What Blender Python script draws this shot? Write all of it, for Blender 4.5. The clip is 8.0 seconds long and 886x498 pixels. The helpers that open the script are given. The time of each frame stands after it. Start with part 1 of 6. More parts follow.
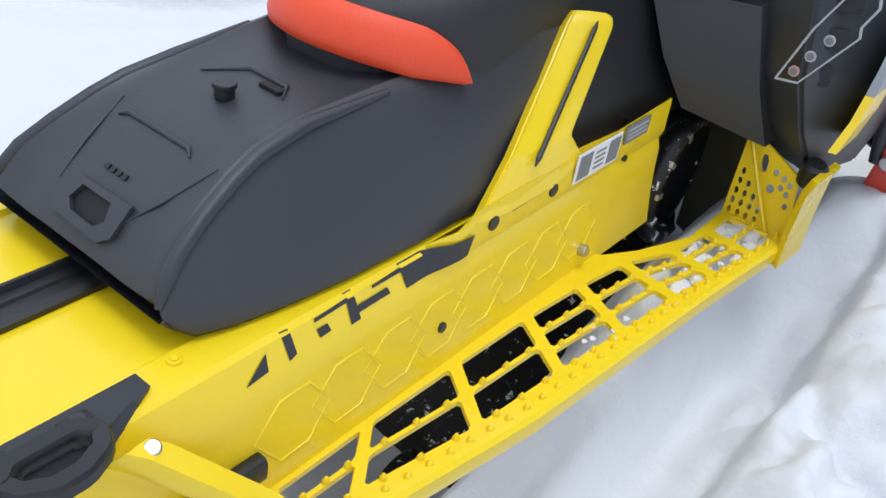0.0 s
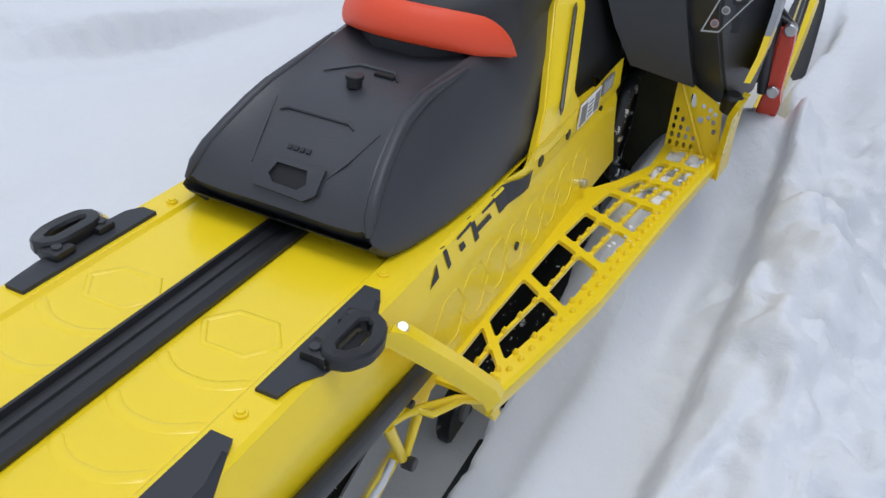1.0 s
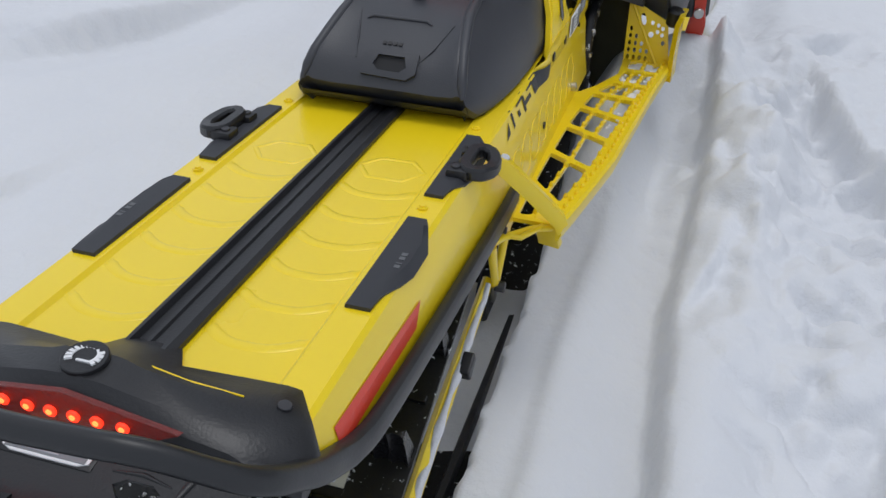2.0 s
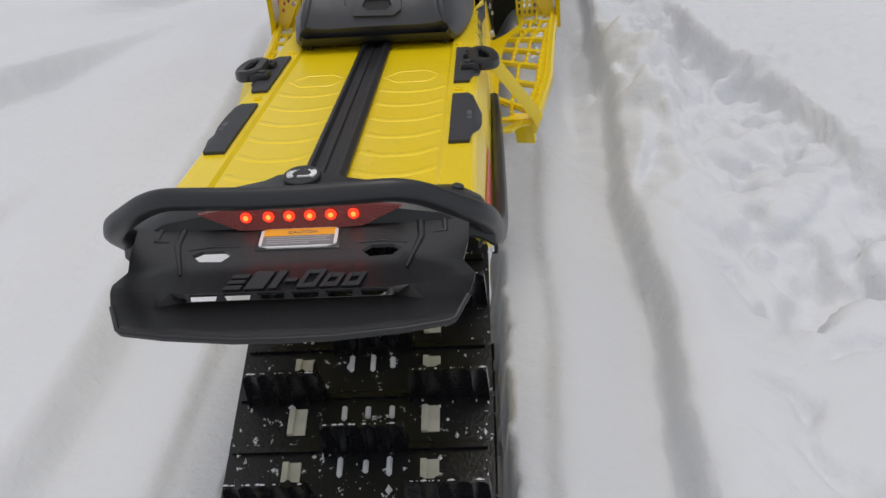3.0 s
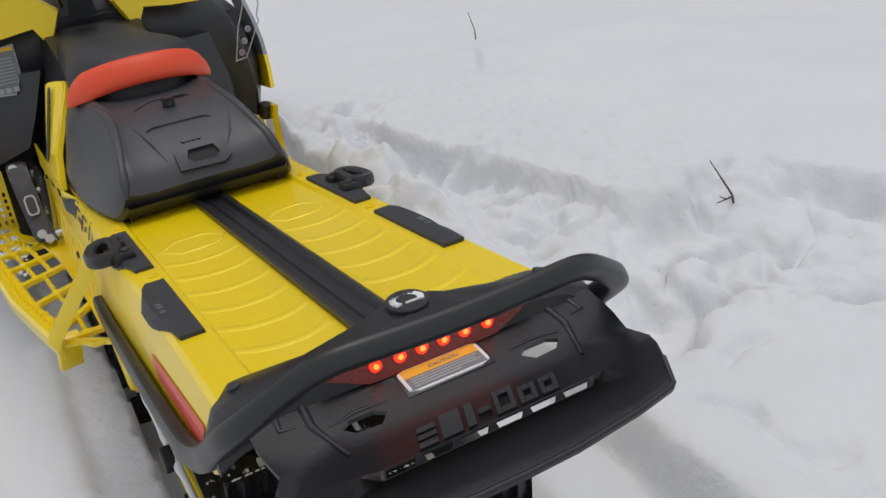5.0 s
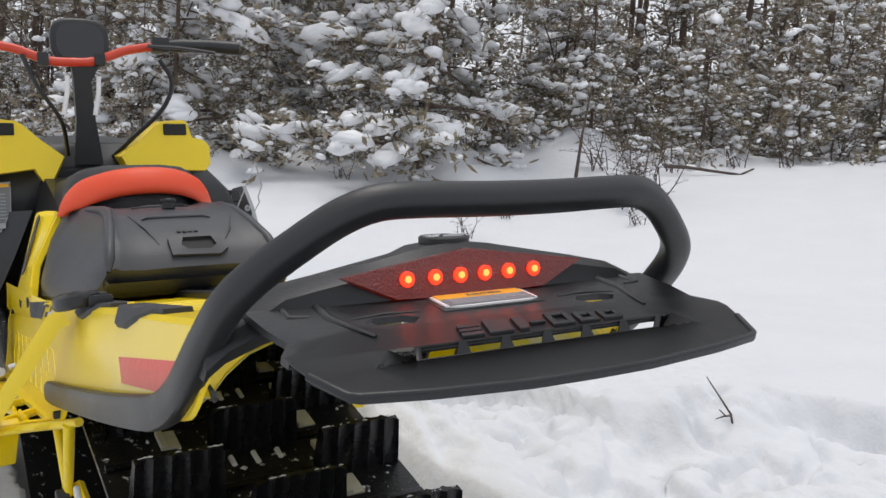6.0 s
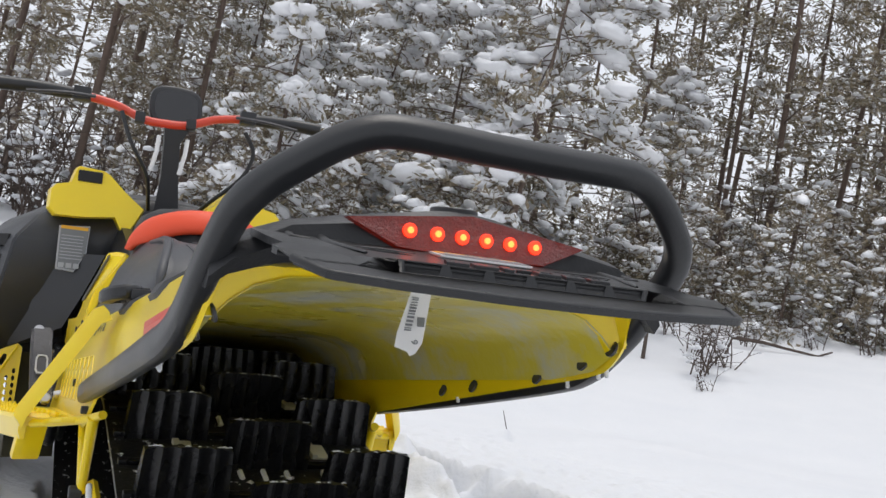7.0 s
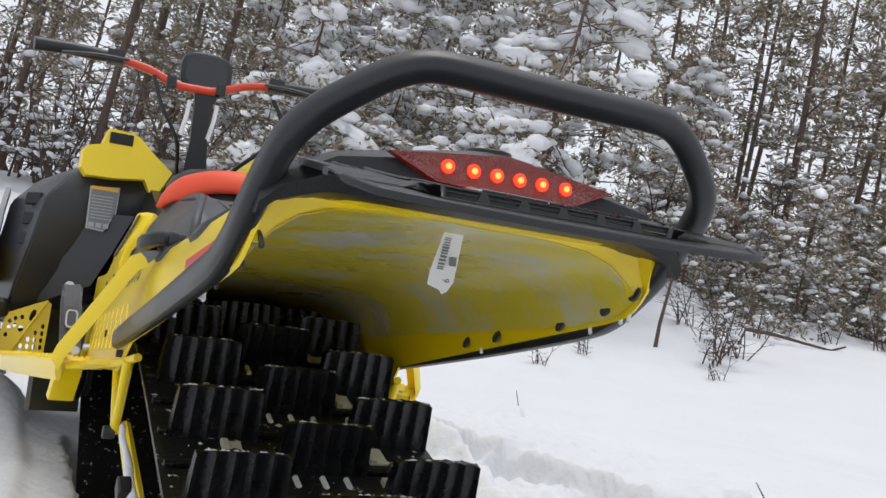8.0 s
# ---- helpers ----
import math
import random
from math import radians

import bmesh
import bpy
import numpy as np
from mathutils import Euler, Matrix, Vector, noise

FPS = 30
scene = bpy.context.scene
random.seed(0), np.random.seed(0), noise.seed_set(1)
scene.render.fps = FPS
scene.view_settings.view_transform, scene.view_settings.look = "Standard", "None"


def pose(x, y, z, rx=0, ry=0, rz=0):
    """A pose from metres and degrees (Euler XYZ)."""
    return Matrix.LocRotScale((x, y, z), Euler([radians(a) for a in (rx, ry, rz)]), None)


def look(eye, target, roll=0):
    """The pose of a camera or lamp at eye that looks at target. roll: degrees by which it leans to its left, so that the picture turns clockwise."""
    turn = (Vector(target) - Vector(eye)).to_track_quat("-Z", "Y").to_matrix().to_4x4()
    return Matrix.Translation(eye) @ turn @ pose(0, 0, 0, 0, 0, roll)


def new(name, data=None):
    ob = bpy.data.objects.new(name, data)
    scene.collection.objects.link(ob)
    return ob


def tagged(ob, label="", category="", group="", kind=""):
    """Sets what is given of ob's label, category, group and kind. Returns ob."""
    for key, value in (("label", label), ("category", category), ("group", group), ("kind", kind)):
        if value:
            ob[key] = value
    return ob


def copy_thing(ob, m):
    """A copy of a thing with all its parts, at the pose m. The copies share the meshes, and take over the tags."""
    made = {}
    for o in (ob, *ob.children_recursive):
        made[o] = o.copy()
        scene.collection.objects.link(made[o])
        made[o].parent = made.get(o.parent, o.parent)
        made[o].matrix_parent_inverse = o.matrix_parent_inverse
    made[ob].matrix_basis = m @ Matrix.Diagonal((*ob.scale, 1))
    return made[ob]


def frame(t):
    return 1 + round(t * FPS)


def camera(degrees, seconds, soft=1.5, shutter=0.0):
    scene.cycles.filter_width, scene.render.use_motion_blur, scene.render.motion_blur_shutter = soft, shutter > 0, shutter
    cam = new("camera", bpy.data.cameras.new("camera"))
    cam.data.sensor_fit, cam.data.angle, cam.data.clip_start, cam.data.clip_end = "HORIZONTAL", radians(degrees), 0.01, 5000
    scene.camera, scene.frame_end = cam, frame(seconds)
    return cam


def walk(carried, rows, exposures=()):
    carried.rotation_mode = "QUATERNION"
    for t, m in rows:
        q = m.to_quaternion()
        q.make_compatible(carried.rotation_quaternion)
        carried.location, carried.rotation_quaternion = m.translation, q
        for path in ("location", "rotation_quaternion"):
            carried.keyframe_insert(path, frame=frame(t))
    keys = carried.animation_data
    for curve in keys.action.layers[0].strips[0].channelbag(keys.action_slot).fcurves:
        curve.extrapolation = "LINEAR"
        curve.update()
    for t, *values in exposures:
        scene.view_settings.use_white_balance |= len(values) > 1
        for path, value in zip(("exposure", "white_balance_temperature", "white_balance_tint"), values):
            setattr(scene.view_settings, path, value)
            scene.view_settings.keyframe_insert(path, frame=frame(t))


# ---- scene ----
cam = camera(51.5, 8.0)

# the machine stands nose down and a little to its left in the soft snow
SLED = pose(0, 0, -0.06, -7, -1.7, 0)

# seconds, eye, target, roll, in the machine's own frame
PATH = [
    (0, (0.677, 0.361, 1.176), (-0.242, 1.744, 0.061), 9.7),
    (0.5, (0.701, 0.128, 1.246), (-0.143, 1.578, 0.158), 9.1),
    (1, (0.581, -0.092, 1.215), (-0.075, 1.486, 0.176), 5.9),
    (1.5, (0.537, -0.353, 1.17), (-0.018, 1.281, 0.16), 3.9),
    (2, (0.467, -0.572, 1.153), (0.019, 1.106, 0.162), 2.8),
    (2.2, (0.397, -0.637, 1.123), (0.013, 1.06, 0.137), 1.7),
    (3.3, (0.139, -1.081, 1.017), (0.16, 0.718, 0.144), -5.6),
    (3.5, (0.067, -1.115, 1.021), (0.197, 0.678, 0.144), -6.3),
    (4, (-0.144, -1.117, 1.016), (0.201, 0.635, 0.115), -8.7),
    (4.5, (-0.235, -0.975, 1.016), (0.281, 0.743, 0.132), -10.4),
    (5, (-0.301, -0.779, 1.0), (0.487, 0.924, 0.308), -10.4),
    (5.2, (-0.342, -0.705, 0.95), (0.57, 0.982, 0.383), -9.1),
    (6.3, (-0.389, -0.714, 0.58), (0.558, 1.04, 0.746), -1.9),
    (6.5, (-0.381, -0.735, 0.56), (0.535, 1.025, 0.811), -0.3),
    (7, (-0.349, -0.744, 0.487), (0.496, 1.038, 0.82), 3.2),
    (7.5, (-0.361, -0.751, 0.444), (0.461, 1.046, 0.753), 4.0),
    (8, (-0.376, -0.766, 0.435), (0.445, 1.032, 0.74), 4.9),
]
walk(cam, [(t, SLED @ look(eye, target, roll)) for t, eye, target, roll in PATH],
     ((0, 0.50, 5900, 10), (0.5, 0.34, 5900, 10), (1.0, 0.11, 5900, 10), (1.5, -0.05, 6000, 10), (2.2, -0.06, 6150, 10), (3.3, -0.10, 6650, 11),
      (5.2, -0.08, 6600, 10), (6.3, 0.36, 6550, 10), (8, 0.38, 6500, 10)))

# ---- light: a bright overcast winter sky ----
world = bpy.data.worlds.new("overcast_sky")
scene.world = world
world.use_nodes = True
wn, wl = world.node_tree.nodes, world.node_tree.links
sky = wn.new("ShaderNodeTexSky")
sky.sky_type = "NISHITA"
sky.sun_disc = False
sky.sun_elevation, sky.sun_rotation = radians(80), radians(-32)
sky.air_density, sky.dust_density = 1.0, 6.0
veil = wn.new("ShaderNodeMix")
veil.data_type = "RGBA"
veil.inputs[0].default_value = 0.82
veil.inputs[7].default_value = (8.6, 8.9, 9.5, 1)
wl.new(sky.outputs[0], veil.inputs[6])
wl.new(veil.outputs[2], wn["Background"].inputs[0])
wn["Background"].inputs[1].default_value = 0.085

sun_data = bpy.data.lights.new("sun", "SUN")
sun_data.energy, sun_data.angle, sun_data.color = 0.85, radians(26), (1.0, 0.97, 0.93)
sun = new("sun", sun_data)
sun.matrix_world = look((0.8, 1.3, 9), (0, 0, 0))


# ---- materials ----
def material(name, color, rough=0.5, metal=0.0, coat=0.0, vary=0.15, scale=6.0, grain=60.0, bump=0.15, tint=None,
             spots=None, spot_amount=0.5, spot_scale=30.0, spot_soft=0.08):
    """A surface with broad patches, fine grain and relief; spots: a second colour that lies on it in flecks."""
    m = bpy.data.materials.new(name)
    m.use_nodes = True
    n, l = m.node_tree.nodes, m.node_tree.links
    p = n["Principled BSDF"]
    p.inputs["Metallic"].default_value = metal
    p.inputs["Coat Weight"].default_value = coat
    p.inputs["Coat Roughness"].default_value = 0.12
    co = n.new("ShaderNodeTexCoord")
    broad, fine = n.new("ShaderNodeTexNoise"), n.new("ShaderNodeTexNoise")
    broad.inputs["Scale"].default_value, broad.inputs["Detail"].default_value = scale, 5
    fine.inputs["Scale"].default_value, fine.inputs["Detail"].default_value = grain, 4
    for t in (broad, fine):
        l.new(co.outputs["Object"], t.inputs["Vector"])
    ramp = n.new("ShaderNodeMix")
    ramp.data_type = "RGBA"
    dark = tint or tuple(c * (1 - vary) for c in color)
    ramp.inputs[6].default_value = (*dark, 1)
    ramp.inputs[7].default_value = (*[min(1, c * (1 + vary * 0.5)) for c in color], 1)
    l.new(broad.outputs["Fac"], ramp.inputs[0])
    out = ramp.outputs[2]
    if spots:
        sn = n.new("ShaderNodeTexNoise")
        sn.inputs["Scale"].default_value, sn.inputs["Detail"].default_value = spot_scale, 6
        sn.inputs["Roughness"].default_value = 0.7
        l.new(co.outputs["Object"], sn.inputs["Vector"])
        cut = n.new("ShaderNodeMapRange")
        cut.inputs[1].default_value = spot_amount
        cut.inputs[2].default_value = spot_amount + spot_soft
        l.new(sn.outputs["Fac"], cut.inputs[0])
        mix = n.new("ShaderNodeMix")
        mix.data_type = "RGBA"
        mix.inputs[7].default_value = (*spots, 1)
        l.new(cut.outputs[0], mix.inputs[0])
        l.new(out, mix.inputs[6])
        out = mix.outputs[2]
    l.new(out, p.inputs["Base Color"])
    rr = n.new("ShaderNodeMapRange")
    rr.inputs[3].default_value, rr.inputs[4].default_value = max(0.03, rough - 0.1), min(1, rough + 0.12)
    l.new(broad.outputs["Fac"], rr.inputs[0])
    l.new(rr.outputs[0], p.inputs["Roughness"])
    if bump:
        b = n.new("ShaderNodeBump")
        b.inputs["Strength"].default_value, b.inputs["Distance"].default_value = bump, 0.004
        l.new(fine.outputs["Fac"], b.inputs["Height"])
        l.new(b.outputs[0], p.inputs["Normal"])
    return m


def snow_material(name, relief=0.5, low=(0.70, 0.715, 0.75), high=(0.78, 0.785, 0.80)):
    m = bpy.data.materials.new(name)
    m.use_nodes = True
    n, l = m.node_tree.nodes, m.node_tree.links
    p = n["Principled BSDF"]
    p.inputs["Roughness"].default_value = 0.75
    p.inputs["Specular IOR Level"].default_value = 0.25
    co = n.new("ShaderNodeTexCoord")
    a, b, c = (n.new("ShaderNodeTexNoise") for _ in range(3))
    for t, s, d in ((a, 2.2, 6), (b, 28.0, 6), (c, 240.0, 3)):
        t.inputs["Scale"].default_value, t.inputs["Detail"].default_value = s, d
        l.new(co.outputs["Object"], t.inputs["Vector"])
    mix = n.new("ShaderNodeMix")
    mix.data_type = "RGBA"
    mix.inputs[6].default_value, mix.inputs[7].default_value = (*low, 1), (*high, 1)
    l.new(a.outputs["Fac"], mix.inputs[0])
    l.new(mix.outputs[2], p.inputs["Base Color"])
    add = n.new("ShaderNodeMath")
    add.operation = "MULTIPLY_ADD"
    add.inputs[1].default_value = 0.12
    l.new(c.outputs["Fac"], add.inputs[0])
    l.new(b.outputs["Fac"], add.inputs[2])
    bp = n.new("ShaderNodeBump")
    bp.inputs["Strength"].default_value, bp.inputs["Distance"].default_value = relief, 0.012
    l.new(add.outputs[0], bp.inputs["Height"])
    l.new(bp.outputs[0], p.inputs["Normal"])
    return m


def glow(name, color, strength):
    m = bpy.data.materials.new(name)
    m.use_nodes = True
    p = m.node_tree.nodes["Principled BSDF"]
    p.inputs["Base Color"].default_value = (*color, 1)
    p.inputs["Emission Color"].default_value = (*color, 1)
    p.inputs["Emission Strength"].default_value = strength
    return m


YELLOW = material("yellow_paint", (0.91, 0.665, 0.004), 0.30, coat=0.3, vary=0.10, scale=3, bump=0.03, grain=25)
INNER = material("frosted_yellow", (0.66, 0.53, 0.02), 0.28, vary=0.2, scale=4, bump=0.3, tint=(0.50, 0.44, 0.07),
                 spots=(0.52, 0.53, 0.46), spot_amount=0.475, spot_scale=6, spot_soft=0.20)
BLACK = material("black_plastic", (0.015, 0.0155, 0.0175), 0.38, vary=0.25, grain=300, bump=0.12)
SATIN = material("satin_black_tube", (0.016, 0.017, 0.019), 0.38, vary=0.25, grain=200, bump=0.05)
TANK = material("moulded_grey_black_plastic", (0.040, 0.042, 0.049), 0.42, vary=0.25, grain=420, bump=0.14)
VINYL = material("black_seat_vinyl", (0.022, 0.022, 0.025), 0.55, vary=0.2, grain=500, bump=0.25)
PAD = material("matt_black_decal", (0.030, 0.032, 0.038), 0.55, vary=0.15, grain=500, bump=0.05)
RED = material("orange_red_vinyl", (0.80, 0.075, 0.02), 0.5, vary=0.15, grain=400, bump=0.15)
REDPAINT = material("red_paint", (0.62, 0.05, 0.02), 0.35, coat=0.3, vary=0.12)
REFLECT = material("red_reflector_film", (0.70, 0.05, 0.02), 0.3, vary=0.1)
RUBBER = material("wet_black_rubber", (0.008, 0.008, 0.009), 0.38, vary=0.3, grain=160, bump=0.3,
                  spots=(0.75, 0.77, 0.8), spot_amount=0.615, spot_scale=55, spot_soft=0.03)
PADDLE = material("rubber_lug", (0.006, 0.006, 0.007), 0.27, vary=0.3, grain=160, bump=0.25,
                  spots=(0.7, 0.72, 0.75), spot_amount=0.71, spot_scale=60)
for wet, shine in ((RUBBER, 0.42), (PADDLE, 0.45)):
    wet.node_tree.nodes["Principled BSDF"].inputs["Specular IOR Level"].default_value = shine
RUBBER_PLAIN = material("deep_black", (0.006, 0.006, 0.007), 0.6, vary=0.2, bump=0.05)
MUD = material("muddy_olive_black", (0.085, 0.080, 0.048), 0.6, vary=0.5, scale=14, bump=0.3)
CLIP = material("pale_worn_clip", (0.62, 0.60, 0.50), 0.45, vary=0.25, scale=40, bump=0.1)
SILVER = material("silver_grey_paint", (0.30, 0.31, 0.33), 0.4, metal=0.3, vary=0.1, bump=0.05)
STEEL = material("bare_steel", (0.55, 0.55, 0.56), 0.35, metal=1.0, vary=0.2, scale=40)
DARKMETAL = material("dark_cast_metal", (0.07, 0.07, 0.075), 0.45, metal=0.6, vary=0.3, scale=40, bump=0.3)
WHITE = material("white_print", (0.80, 0.80, 0.80), 0.5, vary=0.05)
GREY = material("grey_print", (0.20, 0.21, 0.22), 0.5, vary=0.08)
PALE = material("pale_grey_print", (0.42, 0.43, 0.45), 0.5, vary=0.08)
SMOKE = material("smoke_grey_print", (0.12, 0.125, 0.13), 0.5, vary=0.08)
ORANGE = material("orange_yellow_print", (0.85, 0.45, 0.03), 0.5, vary=0.05)
LENS = material("red_lens", (0.13, 0.007, 0.003), 0.15, coat=0.6, vary=0.5, scale=160, grain=520, bump=0.8)
LENS.node_tree.nodes["Principled BSDF"].inputs["Emission Color"].default_value = (1.0, 0.045, 0.015, 1)
LENS.node_tree.nodes["Principled BSDF"].inputs["Emission Strength"].default_value = 0.038
LED = glow("lit_led", (1.0, 0.035, 0.01), 1.6)
LEDCORE = glow("lit_led_core", (1.0, 0.15, 0.03), 3.6)
SNOW = snow_material("snow", 0.55, (0.65, 0.668, 0.70), (0.73, 0.738, 0.755))
CRUST = snow_material("stuck_snow", 0.8)
FRESH = snow_material("fresh_tree_snow", 0.6, (0.82, 0.83, 0.85), (0.90, 0.90, 0.91))
HOOD = material("moulded_panel_black", (0.032, 0.034, 0.039), 0.42, vary=0.25, grain=300, bump=0.12)
BARK = material("pine_bark", (0.125, 0.088, 0.068), 0.85, vary=0.45, scale=9, grain=40, bump=0.8,
                spots=(0.7, 0.72, 0.75), spot_amount=0.70, spot_scale=5)
# base colours and dense snow flecks pale the needles, standing in for haze
NEEDLE = material("haze_pale_needles", (0.135, 0.125, 0.070), 0.7, vary=0.5, scale=1.5, tint=(0.225, 0.165, 0.115), bump=0,
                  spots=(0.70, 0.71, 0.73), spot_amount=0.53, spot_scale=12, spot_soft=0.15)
# far needles are greyer and paler still, with haze put into their colour
FARNEEDLE = material("haze_pale_far_needles", (0.19, 0.175, 0.14), 0.8, vary=0.4, scale=0.8, tint=(0.22, 0.175, 0.14), bump=0,
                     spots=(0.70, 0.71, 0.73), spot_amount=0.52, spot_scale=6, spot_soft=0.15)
TWIG = material("bare_twig", (0.085, 0.062, 0.050), 0.8, vary=0.3, bump=0)


# ---- building helpers ----
def part(name, bm, mat, parent, label="", smooth=0.0):
    """One mesh object under a thing or a part. smooth: the angle, in degrees, up to which edges are shaded smooth."""
    bmesh.ops.recalc_face_normals(bm, faces=bm.faces)
    me = bpy.data.meshes.new(name)
    if smooth:
        for fc in bm.faces:
            fc.smooth = True
        for e in bm.edges:
            if len(e.link_faces) == 2 and e.calc_face_angle(0) > radians(smooth):
                e.smooth = False
    bm.to_mesh(me)
    bm.free()
    me.materials.append(mat)
    ob = new(name, me)
    ob.parent = parent
    if label:
        ob["label"] = label
    return ob


def share(name, ob, parent, m=None):
    """Another object on ob's mesh."""
    o = new(name, ob.data)
    o.parent = parent
    if m is not None:
        o.matrix_basis = m
    return o


def loft(bm, rings, closed=True, caps=True):
    rows = [[bm.verts.new(p) for p in r] for r in rings]
    n = len(rows[0])
    for a, b in zip(rows, rows[1:]):
        for i in range(n if closed else n - 1):
            j = (i + 1) % n
            bm.faces.new((a[i], a[j], b[j], b[i]))
    if caps and closed:
        bm.faces.new(rows[0][::-1])
        bm.faces.new(rows[-1])
    return rows


def curve_points(pts, steps=6):
    """A smooth run through the points."""
    p = [Vector(q) for q in pts]
    p = [p[0] * 2 - p[1], *p, p[-1] * 2 - p[-2]]
    out = []
    for i in range(1, len(p) - 2):
        for k in range(steps):
            t = k / steps
            a, b, c, d = p[i - 1:i + 3]
            out.append(0.5 * ((2 * b) + (c - a) * t + (2 * a - 5 * b + 4 * c - d) * t * t + (3 * b - a - 3 * c + d) * t ** 3))
    return [*out, p[-2]]


def tube(bm, pts, r, n=10, flat=1.0, square=2.0):
    """A round rod along the points; r: one radius or one for each point."""
    pts = [Vector(p) for p in pts]
    radii = r if isinstance(r, (list, tuple)) else [r] * len(pts)
    flats = flat if isinstance(flat, (list, tuple)) else [flat] * len(pts)
    up, rings = None, []
    for i, p in enumerate(pts):
        d = (pts[min(i + 1, len(pts) - 1)] - pts[max(i - 1, 0)]).normalized()
        if up is None:
            up = Vector((0, 0, 1)) if abs(d.z) < 0.9 else Vector((1, 0, 0))
        side = d.cross(up).normalized()
        up = side.cross(d).normalized()
        ring = []
        for k in range(n):
            c, s = math.cos(2 * math.pi * k / n), math.sin(2 * math.pi * k / n)
            q = (abs(c) ** square + abs(s) ** square) ** (-1 / square)
            ring.append(p + (side * c + up * s * flats[i]) * q * radii[i])
        rings.append(ring)
    loft(bm, rings)


def disc(bm, c, axis, r, depth, n=16, bevel=0.15):
    """A short round plug with broken edges."""
    c, axis = Vector(c), Vector(axis).normalized()
    k = bevel * min(r, depth)
    tube(bm, [c - axis * depth / 2, c - axis * (depth / 2 - k), c + axis * (depth / 2 - k), c + axis * depth / 2], [r - k, r, r, r - k], n)


def box(bm, lo, hi, bevel=0.0, m=None):
    b = bmesh.new()
    bmesh.ops.create_cube(b, size=1)
    for v in b.verts:
        v.co = Vector([lo[i] + (v.co[i] + 0.5) * (hi[i] - lo[i]) for i in range(3)])
    if bevel:
        bmesh.ops.bevel(b, geom=b.edges[:], offset=bevel, segments=2, affect="EDGES", profile=0.6)
    if m is not None:
        bmesh.ops.transform(b, matrix=m, verts=b.verts)
    me = bpy.data.meshes.new("t")
    b.to_mesh(me)
    b.free()
    bm.from_mesh(me)
    bpy.data.meshes.remove(me)


def sheet(bm, outer, holes, place, thick):
    """A flat plate with holes through it. place turns (u, v) into a point; thick: a vector."""
    edges, start = [], set(bm.faces)
    for loop in (outer, *holes):
        vs = [bm.verts.new(place(*q)) for q in loop]
        edges += [bm.edges.new((vs[i], vs[(i + 1) % len(vs)])) for i in range(len(vs))]
    bmesh.ops.triangle_fill(bm, use_beauty=True, use_dissolve=False, edges=edges)
    faces = [fc for fc in bm.faces if fc not in start]
    rim = [e for e in edges if e.is_valid]
    made = bmesh.ops.duplicate(bm, geom=faces + list({v for fc in faces for v in fc.verts}) + list({e for fc in faces for e in fc.edges}))
    vmap = made["vert_map"]
    for v in {v for fc in faces for v in fc.verts}:
        vmap[v].co += Vector(thick)
    for e in rim:
        a, b = e.verts
        bm.faces.new((a, b, vmap[b], vmap[a]))


def slot(cx, cy, lx, ly, n=10, power=3.0, turn=0.0):
    """An outline with rounded ends."""
    out = []
    for k in range(n):
        a = 2 * math.pi * (k + 0.5) / n
        c, s = math.cos(a), math.sin(a)
        r = (abs(c) ** power + abs(s) ** power) ** (-1 / power)
        x, y = lx / 2 * r * c, ly / 2 * r * s
        out.append((cx + x * math.cos(turn) - y * math.sin(turn), cy + x * math.sin(turn) + y * math.cos(turn)))
    return out


def mirrored(pts):
    return [(-x, y, z) for x, y, z in pts]


# ---- the ground: one sheet of snow with the trench, the ski ruts and the broken bank ----
def ease(a, b, x):
    t = np.clip((x - a) / (b - a), 0, 1)
    return t * t * (3 - 2 * t)


def waves(x, y, seed, octaves, first, gain=0.5):
    """Soft random relief, about -1 to 1."""
    rng = np.random.RandomState(seed)
    out, amp, total = np.zeros_like(x), 1.0, 0.0
    for k in range(octaves):
        f = first * 1.9 ** k
        for _ in range(5):
            a, ph = rng.uniform(0, 2 * math.pi), rng.uniform(0, 2 * math.pi)
            w = f * rng.uniform(0.7, 1.3)
            out += amp * np.sin(w * (x * math.cos(a) + y * math.sin(a)) + ph + 1.3 * np.sin(w * 0.6 * (x * math.sin(a) - y * math.cos(a)) + ph * 2)) / 3
        total += amp
        amp *= gain
    return out / total


